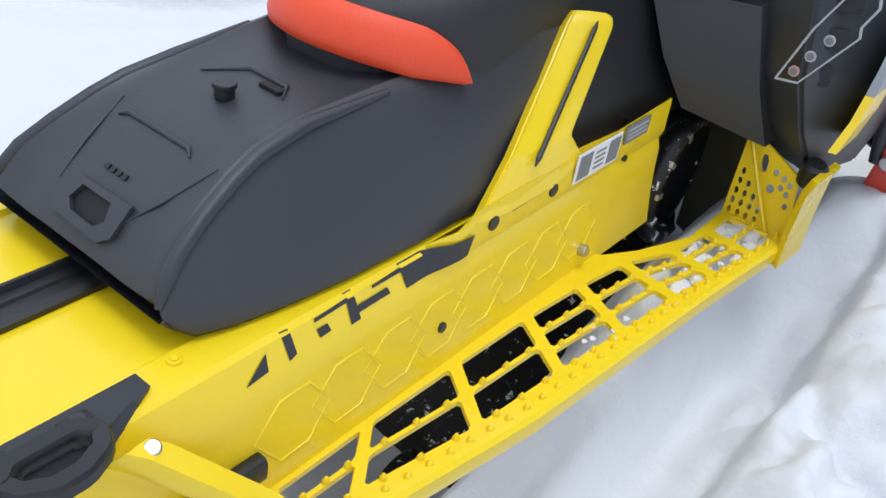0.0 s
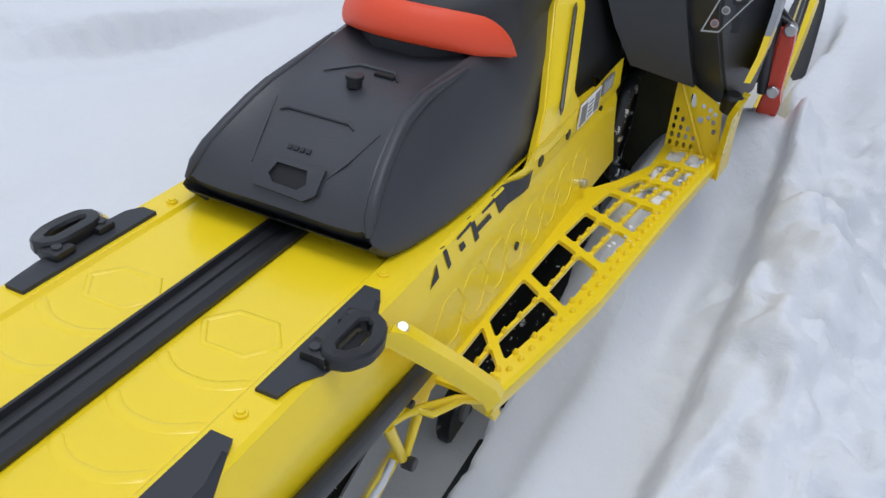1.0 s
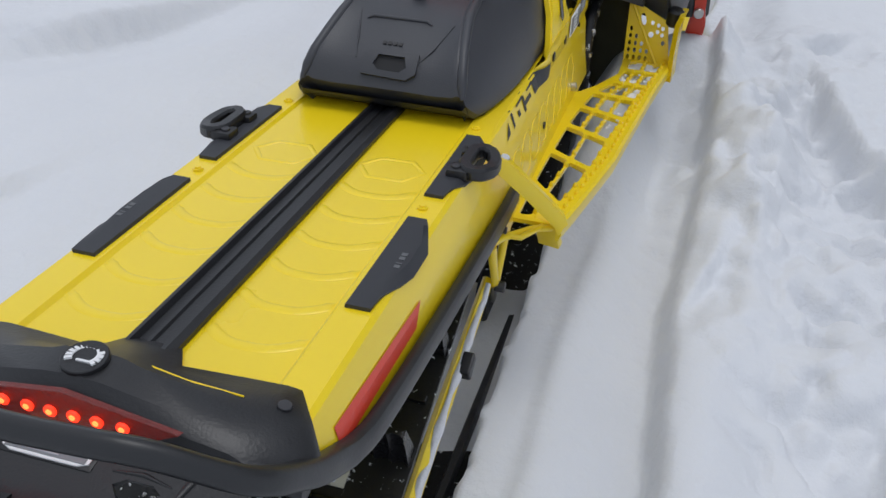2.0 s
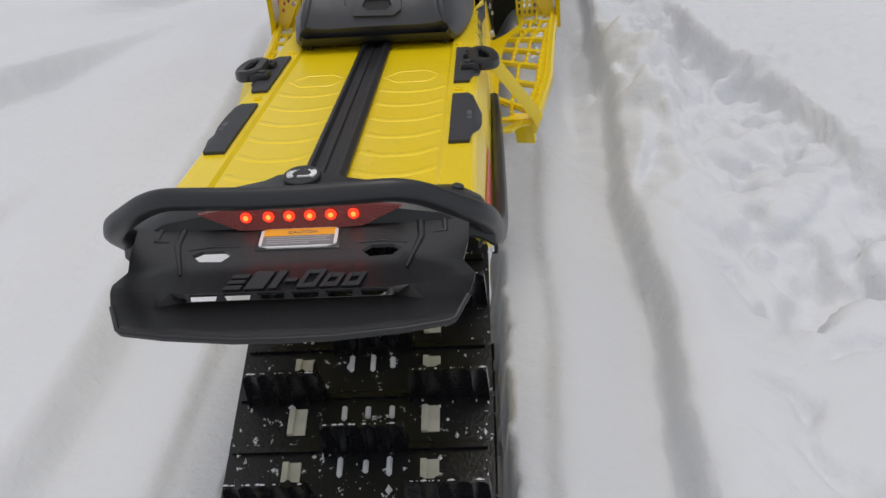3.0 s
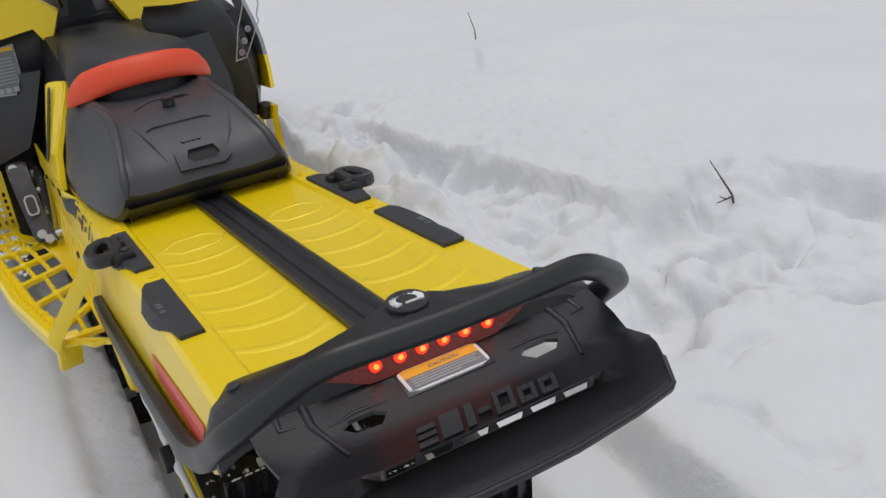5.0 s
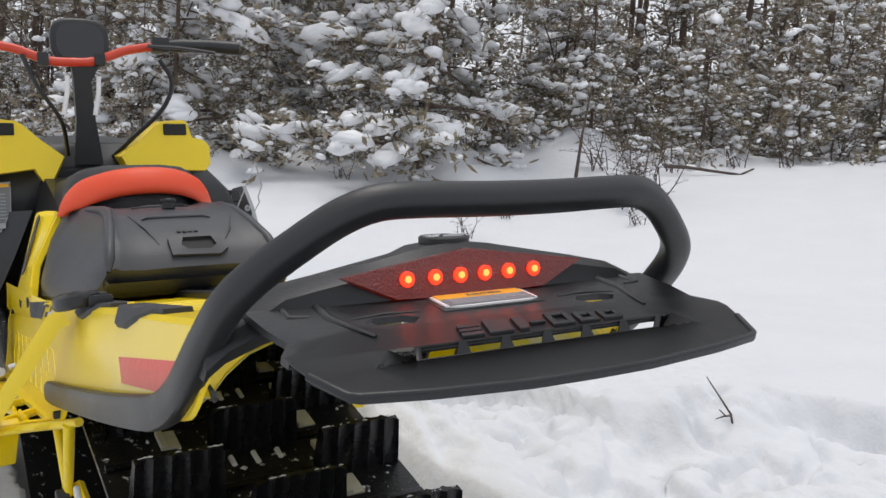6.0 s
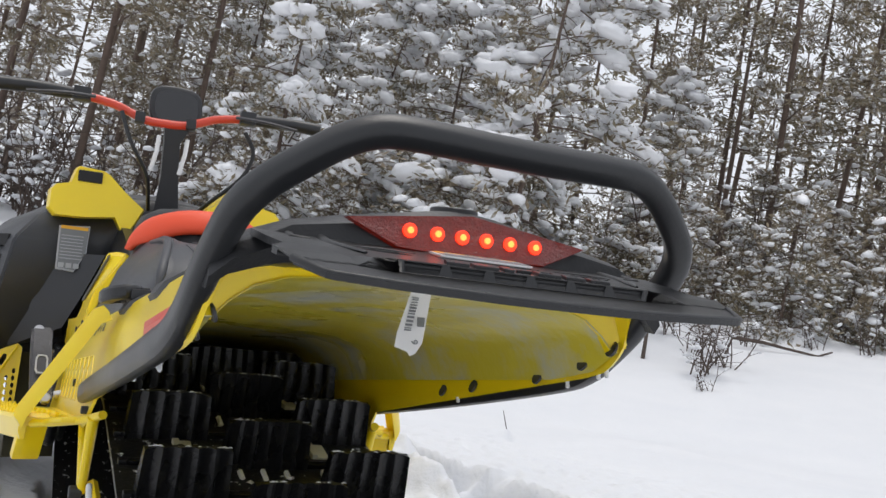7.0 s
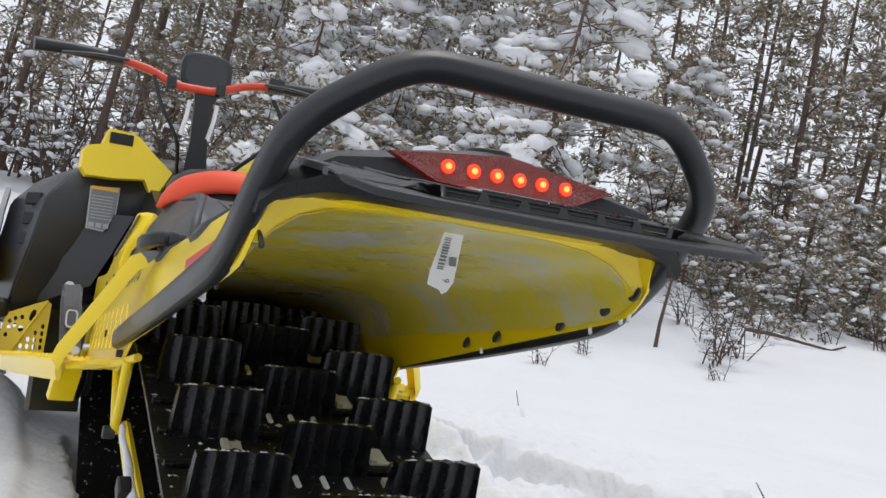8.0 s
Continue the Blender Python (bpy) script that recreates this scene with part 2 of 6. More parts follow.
def snow_height(x, y):
    far = np.hypot(x - 0.5, y - 1.0)
    ahead = ease(-0.4, 0.5, (x * 0.62 + y * 0.78) / (far + 0.5))
    z = 0.035 - 0.037 * np.clip(y, -3, 4)
    z = z + ahead * 0.150 * np.clip(far - 4.2, 0, 9) + 0.02 * np.clip(far - 18, 0, 60)
    z = z + 0.03 * waves(x, y, 3, 3, 0.7) * ease(0.5, 2.5, np.abs(x)) + 0.25 * waves(x, y, 5, 3, 0.22) * ease(6, 14, far)
    wob = 0.018 * np.sin(3.1 * y) + 0.012 * np.sin(7.3 * y + 1)
    ax = np.abs(x + 0.4 * wob)
    body = ease(3.7, 3.0, y)
    rough = 0.010 * waves(x, y, 41, 3, 19, 0.6) + 0.018 * waves(x, y, 48, 2, 7, 0.6)
    # soft shelf beside the trench, falling to the rut of each ski, with a steep outer wall
    for side, drop, wall, soft in ((1, 0.060, 0.104, 0.024), (-1, 0.045, 0.050, 0.09)):
        u = side * x + (1.0 if side > 0 else -0.25) * wob + (0.010 if side > 0 else 0.003) * np.sin(5.1 * y + side)
        step = 0.505 + rough * (1.0 if side > 0 else 0.3)
        z = z - drop * ease(0.33, step - 0.02, u) * ease(step + soft, step - 0.005, u) * body
        z = z - 0.014 * ease(0.335, 0.300, u + 0.3 * rough) * body
        z = z + (wall - drop) * ease(step, step + soft + 0.01, u) * ease(1.5, 0.9, side * x) * body
        z = z + 0.012 * np.exp(-((u - step - 0.07) / 0.05) ** 2) * body
    # the deep trench of the track
    z = z - 0.21 * ease(0.222, 0.206, np.abs(x - 0.004) + 0.004 * np.sin(31 * y) + 0.003 * np.sin(77 * y)) * ease(-0.36, -0.20, y) * ease(1.95, 1.7, y)
    # the right bank: an untouched sheet with a clear rim, a drifted terrace below it, and a cracked plate
    jag = 0.10 * waves(x, y, 42, 3, 14, 0.6)
    fine = 0.04 * waves(x, y, 43, 3, 8, 0.5)
    lumps = waves(x, y, 45, 3, 6, 0.55)
    rim = np.interp(x, (0.78, 0.84, 0.90, 1.00, 1.05, 1.16, 1.26, 1.35, 1.42, 1.50, 1.55, 1.63, 2.0, 2.6), (2.2, 1.94, 1.70, 1.48, 1.12, 1.01, 1.08, 1.13, 1.09, 1.00, 0.93, 0.76, 0.52, 0.40)) + 0.8 * fine + 0.35 * jag
    d = y - rim
    sheet_z = 0.082 - 0.016 * np.clip(y - 1, 0, 3) + 0.006 * lumps
    drifts = 0.010 * np.sin(26 * (0.62 * x - 0.78 * y) + 3 * fine * 20) * ease(-0.25, 0.25, lumps)
    terrace = -0.012 + 0.018 * lumps + drifts - 0.02 * ease(0.4, 0.9, x) * ease(1.4, 0.9, x)
    edge = np.interp(x, (0.60, 0.68, 0.83, 0.89, 0.96, 1.04, 1.13, 1.30, 1.60, 2.4), (0.46, 0.55, 0.75, 0.785, 0.70, 0.69, 0.56, 0.50, 0.44, 0.3)) + 0.6 * fine + 0.2 * jag
    crack = np.interp(x, (0.60, 0.78, 0.88, 1.00, 1.06, 1.11, 1.14, 1.30, 1.60, 2.4), (0.44, 0.53, 0.58, 0.615, 0.555, 0.50, 0.425, 0.40, 0.36, 0.25)) + 0.25 * fine
    cleft = ease(0.70, 0.86, x) * ease(1.9, 1.25, x)
    plate = 0.012 + 0.03 * ease(0.5, -0.6, y) + 0.010 * lumps + 0.010 * np.exp(-((y - crack + 0.05) / 0.04) ** 2) * cleft
    low = terrace - 0.075 * ease(0.02, -0.09, y - edge) * cleft
    low = low + (plate - low) * (ease(0.004, -0.008, y - crack) * cleft + ease(0.10, -0.10, y - crack) * (1 - cleft))
    low = low - 0.085 * np.exp(-((y - crack - 0.016) / 0.017) ** 2) * cleft * ease(-0.35, 0.25, waves(x, y, 44, 2, 5))
    bank_z = low + (sheet_z - low) * ease(-0.12 - 0.08 * lumps, 0.010, d)
    here = ease(0.58, 0.74, x) * ease(3.4, 2.2, x) * ease(-1.4, -0.5, y) * ease(3.6, 2.6, y)
    z = z + (bank_z - z) * here
    # clods and drifted ridges over the bank and down the rut's wall
    clod = np.abs(waves(x, y, 51, 3, 8, 0.6)) + 0.4 * np.abs(waves(x, y, 52, 2, 26, 0.6))
    patch = ease(-0.35, 0.25, waves(x, y, 53, 2, 2.6)) * ease(0.03, -0.06, d)
    z = z - 0.040 * here * patch * ease(0.30, 0.02, clod) + 0.014 * here * patch * clod
    # a short deep notch in the terrace
    z = z - 0.05 * here * np.exp(-(((x - 1.28) * 0.94 + (y - 0.69) * 0.34) / 0.085) ** 2) * ease(-0.035, 0.0, (y - 0.69) - 0.35 * (x - 1.28) + 0.3 * jag) * ease(0.05, 0.005, (y - 0.69) - 0.35 * (x - 1.28) + 0.3 * jag)
    z = z + 0.062 * np.exp(-((x - 1.31) / 0.15) ** 2 - ((y - 0.93) / 0.11) ** 2)
    # broken blocks and crumbs between the rut and the sheet
    loose = ease(0.56, 0.68, x + 0.05 * np.sin(2.3 * y)) * ease(0.02, -0.10, d) * ease(0.75, 1.05, y + 0.1 * lumps) * ease(2.9, 2.3, y)
    blocks = waves(x, y, 11, 2, 5.2, 0.5) + 1.6 * jag
    z = z + loose * (0.034 * ease(0.02, 0.14, blocks) - 0.030 * ease(-0.10, -0.26, blocks) + 0.022 * np.abs(waves(x, y, 12, 3, 20, 0.65)) + 0.009 * np.abs(waves(x, y, 13, 2, 55, 0.6)))
    crumb = ease(-0.10, 0.40, waves(x, y, 17, 2, 3.1)) * ease(0.58, 0.70, x) * ease(2.0, 1.3, x) * ease(-0.4, 0.2, y) * ease(0.03, -0.05, d)
    z = z + crumb * (0.024 * np.abs(waves(x, y, 12, 3, 22, 0.65)) + 0.008 * np.abs(waves(x, y, 13, 2, 60, 0.6)))
    # snow heaped beside the right board and toe hold
    heap = np.exp(-((x - 0.60 - 0.05 * np.sin(4 * y)) / 0.17) ** 2) * ease(1.05, 1.45, y) * ease(2.4, 2.0, y) * ease(0.40, 0.50, x)
    z = z + heap * (0.035 + 0.16 * np.abs(waves(x, y, 21, 2, 8, 0.5)) + 0.05 * np.abs(waves(x, y, 22, 2, 24, 0.6)))
    z = z + ease(0.47, 0.60, x) * ease(2.0, 1.2, x) * ease(0.7, 1.2, y) * ease(3.0, 2.2, y) * (0.016 * np.abs(waves(x, y, 46, 3, 26, 0.6)) + 0.006 * waves(x, y, 47, 2, 70, 0.6))
    under = np.exp(-((x - 0.295) / 0.085) ** 2) * ease(1.2, 1.6, y) * ease(2.1, 1.85, y)
    z = z + under * 0.22
    for side in (1, -1):
        z = z + (0.205 if side > 0 else 0.15) * np.exp(-(((x - side * 0.45) / 0.13) ** 2 + ((y - 2.15) / 0.20) ** 2))
    # hollows and old drifted prints: place, half length, half width, turn, depth
    for cx, cy, rx, ry, turn, d in ((-1.25, 1.9, 0.42, 0.12, 0.9, 0.09), (-1.75, 1.55, 0.30, 0.12, 0.6, 0.08), (-1.05, 2.9, 0.40, 0.12, 0.8, 0.08),
                                    (-1.6, 3.4, 0.3, 0.1, 0.4, 0.05), (-0.95, 0.9, 0.22, 0.08, 1.2, 0.03), (1.7, 2.6, 0.3, 0.12, 1.0, 0.05),
                                    (0.92, 1.59, 0.08, 0.035, 0.1, 0.06), (0.88, 2.32, 0.12, 0.06, 0.8, 0.07), (0.72, 1.74, 0.11, 0.06, 0.2, 0.07), (0.66, 1.90, 0.05, 0.035, 0, 0.05),
                                    (0.90, 1.36, 0.10, 0.05, -0.2, 0.04), (0.60, 1.10, 0.10, 0.035, 1.3, 0.04)):
        u = ((x - cx) * math.cos(turn) + (y - cy) * math.sin(turn)) / rx
        v = (-(x - cx) * math.sin(turn) + (y - cy) * math.cos(turn)) / ry + 0.8 * jag
        # one wall is steep, the other runs out
        z = z - d * np.exp(-u * u * 1.2) * ease(-2.2, 0.4, v) * ease(1.05, 0.75, v) + 0.25 * d * np.exp(-(u * u + (v - 1.5) ** 2) * 1.5)
    # snow mounds over logs and brush at the wood's edge
    rng = np.random.RandomState(63)
    for k in range(34):
        az, dist = math.radians(rng.uniform(-8, 62)), rng.uniform(9.9, 12.2)
        r, h = rng.uniform(0.22, 0.55), rng.uniform(0.08, 0.26)
        z = z + h * np.exp(-(((x + 0.4 - dist * math.sin(az)) / r) ** 2 + ((y + 0.7 - dist * math.cos(az)) / (0.8 * r)) ** 2))
    # small grain of the crust close by
    z = z + 0.004 * waves(x, y, 31, 3, 16, 0.6) * ease(5, 2, far) * ease(0.45, 0.62, np.abs(x))
    return z


def graded(lo, hi, step, growth, end):
    """Even steps from lo to hi, then ever longer ones out to +-end."""
    mid = list(np.arange(lo, hi, step))
    out, s, p = [], step, mid[-1]
    while p < end:
        s *= growth
        p += s
        out.append(p)
    back, s, p = [], step, mid[0]
    while p > -end:
        s *= growth
        p -= s
        back.append(p)
    return np.array(back[::-1] + mid + out)


def build_ground():
    gx, gy = graded(-0.72, 2.1, 0.010, 1.05, 400), graded(-0.9, 2.4, 0.011, 1.045, 400)
    xx, yy = np.meshgrid(gx, gy)
    zz = snow_height(xx, yy)
    nx, ny = len(gx), len(gy)
    verts = np.stack([xx.ravel(), yy.ravel(), zz.ravel()], 1)
    i = np.arange(nx * ny).reshape(ny, nx)
    quads = np.stack([i[:-1, :-1], i[:-1, 1:], i[1:, 1:], i[1:, :-1]], -1).reshape(-1, 4)
    me = bpy.data.meshes.new("ground")
    me.vertices.add(len(verts))
    me.vertices.foreach_set("co", verts.ravel())
    me.loops.add(quads.size)
    me.loops.foreach_set("vertex_index", quads.ravel())
    me.polygons.add(len(quads))
    me.polygons.foreach_set("loop_start", np.arange(0, quads.size, 4))
    me.polygons.foreach_set("use_smooth", np.ones(len(quads), dtype=bool))
    me.update()
    me.validate()
    me.materials.append(SNOW)
    return tagged(new("ground", me), "deep white snow with a packed trench, ski ruts and broken crust", "snow", kind="structure")


build_ground()

# ---- the snowmobile ----
sled = tagged(new("snowmobile"), "yellow and black snowmobile with lit tail lamp, sunk in snow", "snowmobile")
sled.matrix_world = SLED


def wall_x(z):
    """How far out the tunnel's side lies at a height."""
    return float(np.interp(z, (0.425, 0.49, 0.555, 0.598, 0.603), (0.224, 0.213, 0.207, 0.193, 0.186)))


def build_tunnel():
    bm = bmesh.new()
    ys = np.linspace(-0.015, 1.62, 30)
    half = [(0.0, 0.598), (0.142, 0.598), (0.147, 0.603), (0.187, 0.603)]
    prof = [(-x, z) for x, z in half[:0:-1]] + half
    loft(bm, [[(x, y, z) for x, z in prof] + [(x * 0.99, y, z - 0.006) for x, z in prof[::-1]] for y in ys])
    part("tunnel_top", bm, YELLOW, sled, smooth=25)
    bm = bmesh.new()
    arch = [(0.0, 0.5905), (0.09, 0.5895), (0.135, 0.585), (0.165, 0.575), (0.185, 0.560), (0.197, 0.540), (0.203, 0.520)]
    arch = [(-x, z) for x, z in arch[:0:-1]] + arch
    def under(y, z):
        return max(z, float(np.interp(y, (0.0, 0.025, 0.06, 0.66, 0.72), (0.549, 0.532, 0.526, 0.475, 0.44))))
    loft(bm, [[(x, y, under(y, z)) for x, z in arch] + [(x, y, under(y, z) + 0.001) for x, z in arch[::-1]] for y in np.linspace(0.004, 1.6, 40)])
    part("tunnel_underside", bm, INNER, sled, "yellow underside of the tunnel, milky with frost", smooth=50)
    rim = [(0.0, 0.5965), (0.09, 0.5965), (0.14, 0.5965), (0.18, 0.596), (0.195, 0.585), (0.203, 0.565), (0.2075, 0.551)]
    rim = [(-x, z) for x, z in rim[:0:-1]] + rim
    bm = bmesh.new()
    loft(bm, [[(x, -0.004, z) for x, z in rim], [(x * 0.995, 0.006, under(0.004, z)) for x, z in arch], [(x * 0.99, 0.012, under(0.01, z) + 0.002) for x, z in arch]], closed=False)
    part("end_lip", bm, YELLOW, sled, smooth=50)
    for s in (1, -1):
        bm = bmesh.new()
        rings = []
        for y in list(np.linspace(-0.03, 0.08, 10)) + list(np.linspace(0.12, 0.66, 10)) + list(np.linspace(0.70, 1.62, 24)):
            low = float(np.interp(y, (-0.03, -0.015, 0.0, 0.025, 0.06, 0.66, 0.72, 1.5, 1.62), (0.592, 0.567, 0.547, 0.53, 0.524, 0.470, 0.425, 0.425, 0.39)))
            top = float(np.interp(y, (1.08, 1.13, 1.4, 1.62), (0.603, 0.630, 0.628, 0.638)))
            zs = [top, min(top, 0.598), 0.585, 0.57, 0.555, 0.54, 0.51, 0.48, 0.45, 0.425]
            zs = [max(z, low) for z in zs]
            row = [(wall_x(z) if z <= 0.603 else 0.186 + 0.02 * min(1, (y - 1.08) / 0.1), z) for z in zs]
            row[0] = (0.187 if top <= 0.603 else 0.205, top)
            if top > 0.603:
                row[1] = (0.2065, 0.598)
                row[2] = (0.2075, 0.585)
            rings.append([(s * x, y, z) for x, z in row] + [(s * (x - 0.004), y, z - 0.002) for x, z in row[::-1]])
        loft(bm, rings)
        bmesh.ops.remove_doubles(bm, verts=bm.verts, dist=0.0002)
        part("tunnel_side", bm, YELLOW, sled, smooth=30)
    # stamped ridges across the tunnel top: a closed hexagon in front, the near halves of hexagons behind it
    hexagon = [(-0.048, 0.002, 0), (-0.024, 0.034, 0), (0.024, 0.036, 0), (0.048, 0.004, 0), (0.026, -0.030, 0), (-0.024, -0.032, 0)]
    chevron = [(-0.054, 0.016, 0), (-0.047, 0.004, 0), (-0.024, -0.010, 0), (0.0, -0.0125, 0), (0.024, -0.009, 0), (0.048, 0.006, 0), (0.056, 0.020, 0)]
    bm = bmesh.new()
    tube(bm, hexagon + hexagon[:1], 0.0046, 10, 0.34)
    ring = part("stamped_hexagon", bm, YELLOW, sled, smooth=60)
    ring.location = (0.082, 0.560, 0.5978)
    share("stamped_hexagon", ring, sled, pose(-0.082, 0.560, 0.5978))
    bm = bmesh.new()
    tube(bm, curve_points(chevron, 3), [0.0015, 0.003] + [0.0080] * 15 + [0.003, 0.0015], 10, 0.20)
    rib = part("stamped_rib", bm, YELLOW, sled, smooth=60)
    rib.location = (0.084, 0.120, 0.5978)
    for k in range(6):
        if k:
            share("stamped_rib", rib, sled, pose(0.084, 0.120 + 0.073 * k, 0.5978))
        share("stamped_rib", rib, sled, pose(-0.084, 0.120 + 0.073 * k, 0.5978) @ Matrix.Diagonal((-1, 1, 1, 1)))
    # shallow net of ridges stamped into the foot well sides
    for s in (1, -1):
        for k in range(8):
            y0 = 0.845 + 0.078 * k
            net = [(y0 - 0.052, 0.497), (y0 - 0.018, 0.532), (y0 + 0.022, 0.533), (y0 + 0.052, 0.495), (y0 + 0.018, 0.460), (y0 - 0.022, 0.459), (y0 - 0.052, 0.497)]
            dense = [Vector((s * (wall_x(z) - 0.0004), y, z)) for y, z in net]
            dense = [p.lerp(q, j / 3) for p, q in zip(dense, dense[1:]) for j in range(3)] + dense[-1:]
            bm = bmesh.new()
            tube(bm, [(s * (wall_x(p.z) - 0.0006), p.y, p.z) for p in dense], 0.0019, 6)
            part("stamped_ridge", bm, YELLOW, sled, smooth=60)
    # centre strip with its two raised edges
    bm = bmesh.new()
    prof = [(-0.028, 0.599), (-0.028, 0.607), (-0.025, 0.610), (-0.021, 0.610), (-0.018, 0.603), (-0.009, 0.603), (-0.007, 0.606), (-0.003, 0.606), (-0.001, 0.603), (0.012, 0.603), (0.016, 0.610), (0.021, 0.610), (0.025, 0.607), (0.028, 0.605), (0.028, 0.599)]
    loft(bm, [[(x, y, z) for x, z in prof] for y in (0.05, 0.3, 0.55, 0.80)])
    part("centre_rail", bm, BLACK, sled, "black accessory rail along the tunnel", smooth=30)


build_tunnel()


def top_z(x):
    return 0.6045 if x <= 0.187 else wall_x_inverse(x)


def wall_x_inverse(x):
    return float(np.interp(x, (0.186, 0.193, 0.207, 0.213), (0.6045, 0.600, 0.557, 0.49)))


def build_pads():
    """Black accessory pads on the tunnel's shoulders, and the tie-down loops on the front pair."""
    shapes = {"rear": [(0.200, 0.184), (0.225, 0.186), (0.27, 0.194), (0.31, 0.197), (0.36, 0.197), (0.40, 0.187), (0.417, 0.180)],
              "front": [(0.487, 0.181), (0.51, 0.184), (0.55, 0.194), (0.60, 0.197), (0.655, 0.196), (0.685, 0.187), (0.705, 0.176)]}
    for kind, row in shapes.items():
        bm = bmesh.new()
        rings = []
        for y, xo in row:
            xi = 0.155
            xs = np.linspace(xi, xo, 6)
            rings.append([(x + 0.003 * (x > 0.187), y, top_z(x) + 0.0035) for x in xs] + [(x - 0.002, y, top_z(x) - 0.006) for x in xs[::-1]])
        loft(bm, rings)
        pad = part("pad", bm, PAD, sled, "flat black accessory pad", smooth=30)
        other = share("pad", pad, sled, Matrix.Diagonal((-1, 1, 1, 1)))
        if kind == "rear":
            for o in (pad, other):
                bm = bmesh.new()
                for k, w in enumerate((0.006, 0.002, 0.007, 0.007)):
                    box(bm, (0.1785, 0.290 + 0.0095 * k, 0.6072), (0.1855, 0.290 + 0.0095 * k + w, 0.6084))
                part("print", bm, SMOKE, o, "small grey mark")
            continue
        for o in (pad, other):
            bm = bmesh.new()
            corners = [(0.186, 0.572, 0.6145), (0.198, 0.558, 0.6140), (0.213, 0.566, 0.6115), (0.2225, 0.588, 0.6085), (0.2225, 0.612, 0.6085), (0.214, 0.634, 0.6115), (0.199, 0.641, 0.6140), (0.186, 0.628, 0.6145)]
            ring = [Vector(c).lerp(Vector(corners[(k + 1) % 8]), f) for k, c in enumerate(corners) for f in (0.12, 0.88)]
            loop_rings = []
            for k in range(16):
                p, q, r = ring[k - 1], ring[k], ring[(k + 1) % 16]
                d = (r - p).normalized()
                side = d.cross(Vector((0, 0, 1))).normalized()
                up = side.cross(d)
                loop_rings.append([q + side * 0.0092 * c + up * 0.0095 * t for c, t in ((1, .6), (.7, 1), (-.7, 1), (-1, .6), (-1, -.6), (-.7, -1), (.7, -1), (1, -.6))])
            loft(bm, loop_rings + [loop_rings[0]], caps=False)
            box(bm, (0.165, 0.548, 0.603), (0.197, 0.580, 0.6185), 0.005)
            box(bm, (0.168, 0.620, 0.603), (0.196, 0.648, 0.6175), 0.005)
            bmesh.ops.remove_doubles(bm, verts=bm.verts, dist=0.0002)
            handle = part("tie_down_loop", bm, BLACK, o, "black moulded tie-down loop", smooth=35)
            bm = bmesh.new()
            disc(bm, (0.177, 0.561, 0.6195), (0, 0, 1), 0.0065, 0.004)
            part("screw", bm, DARKMETAL, o)
            bm = bmesh.new()
            disc(bm, (0.180, 0.635, 0.6185), (0, 0, 1), 0.0065, 0.004)
            part("screw", bm, DARKMETAL, o)
    for x, y in ((0.163, 0.452), (-0.163, 0.452), (0.160, 0.742), (-0.160, 0.742)):
        bm = bmesh.new()
        disc(bm, (x, y, 0.6045), (0, 0, 1), 0.0075, 0.004)
        disc(bm, (x, y, 0.607), (0, 0, 1), 0.0045, 0.004)
        part("rivet", bm, YELLOW, sled)


build_pads()


def on_wall(y, z, lift=0.0012):
    z = 0.5695 + (z - 0.566) * 0.69
    return (wall_x(z) + lift, y, z)


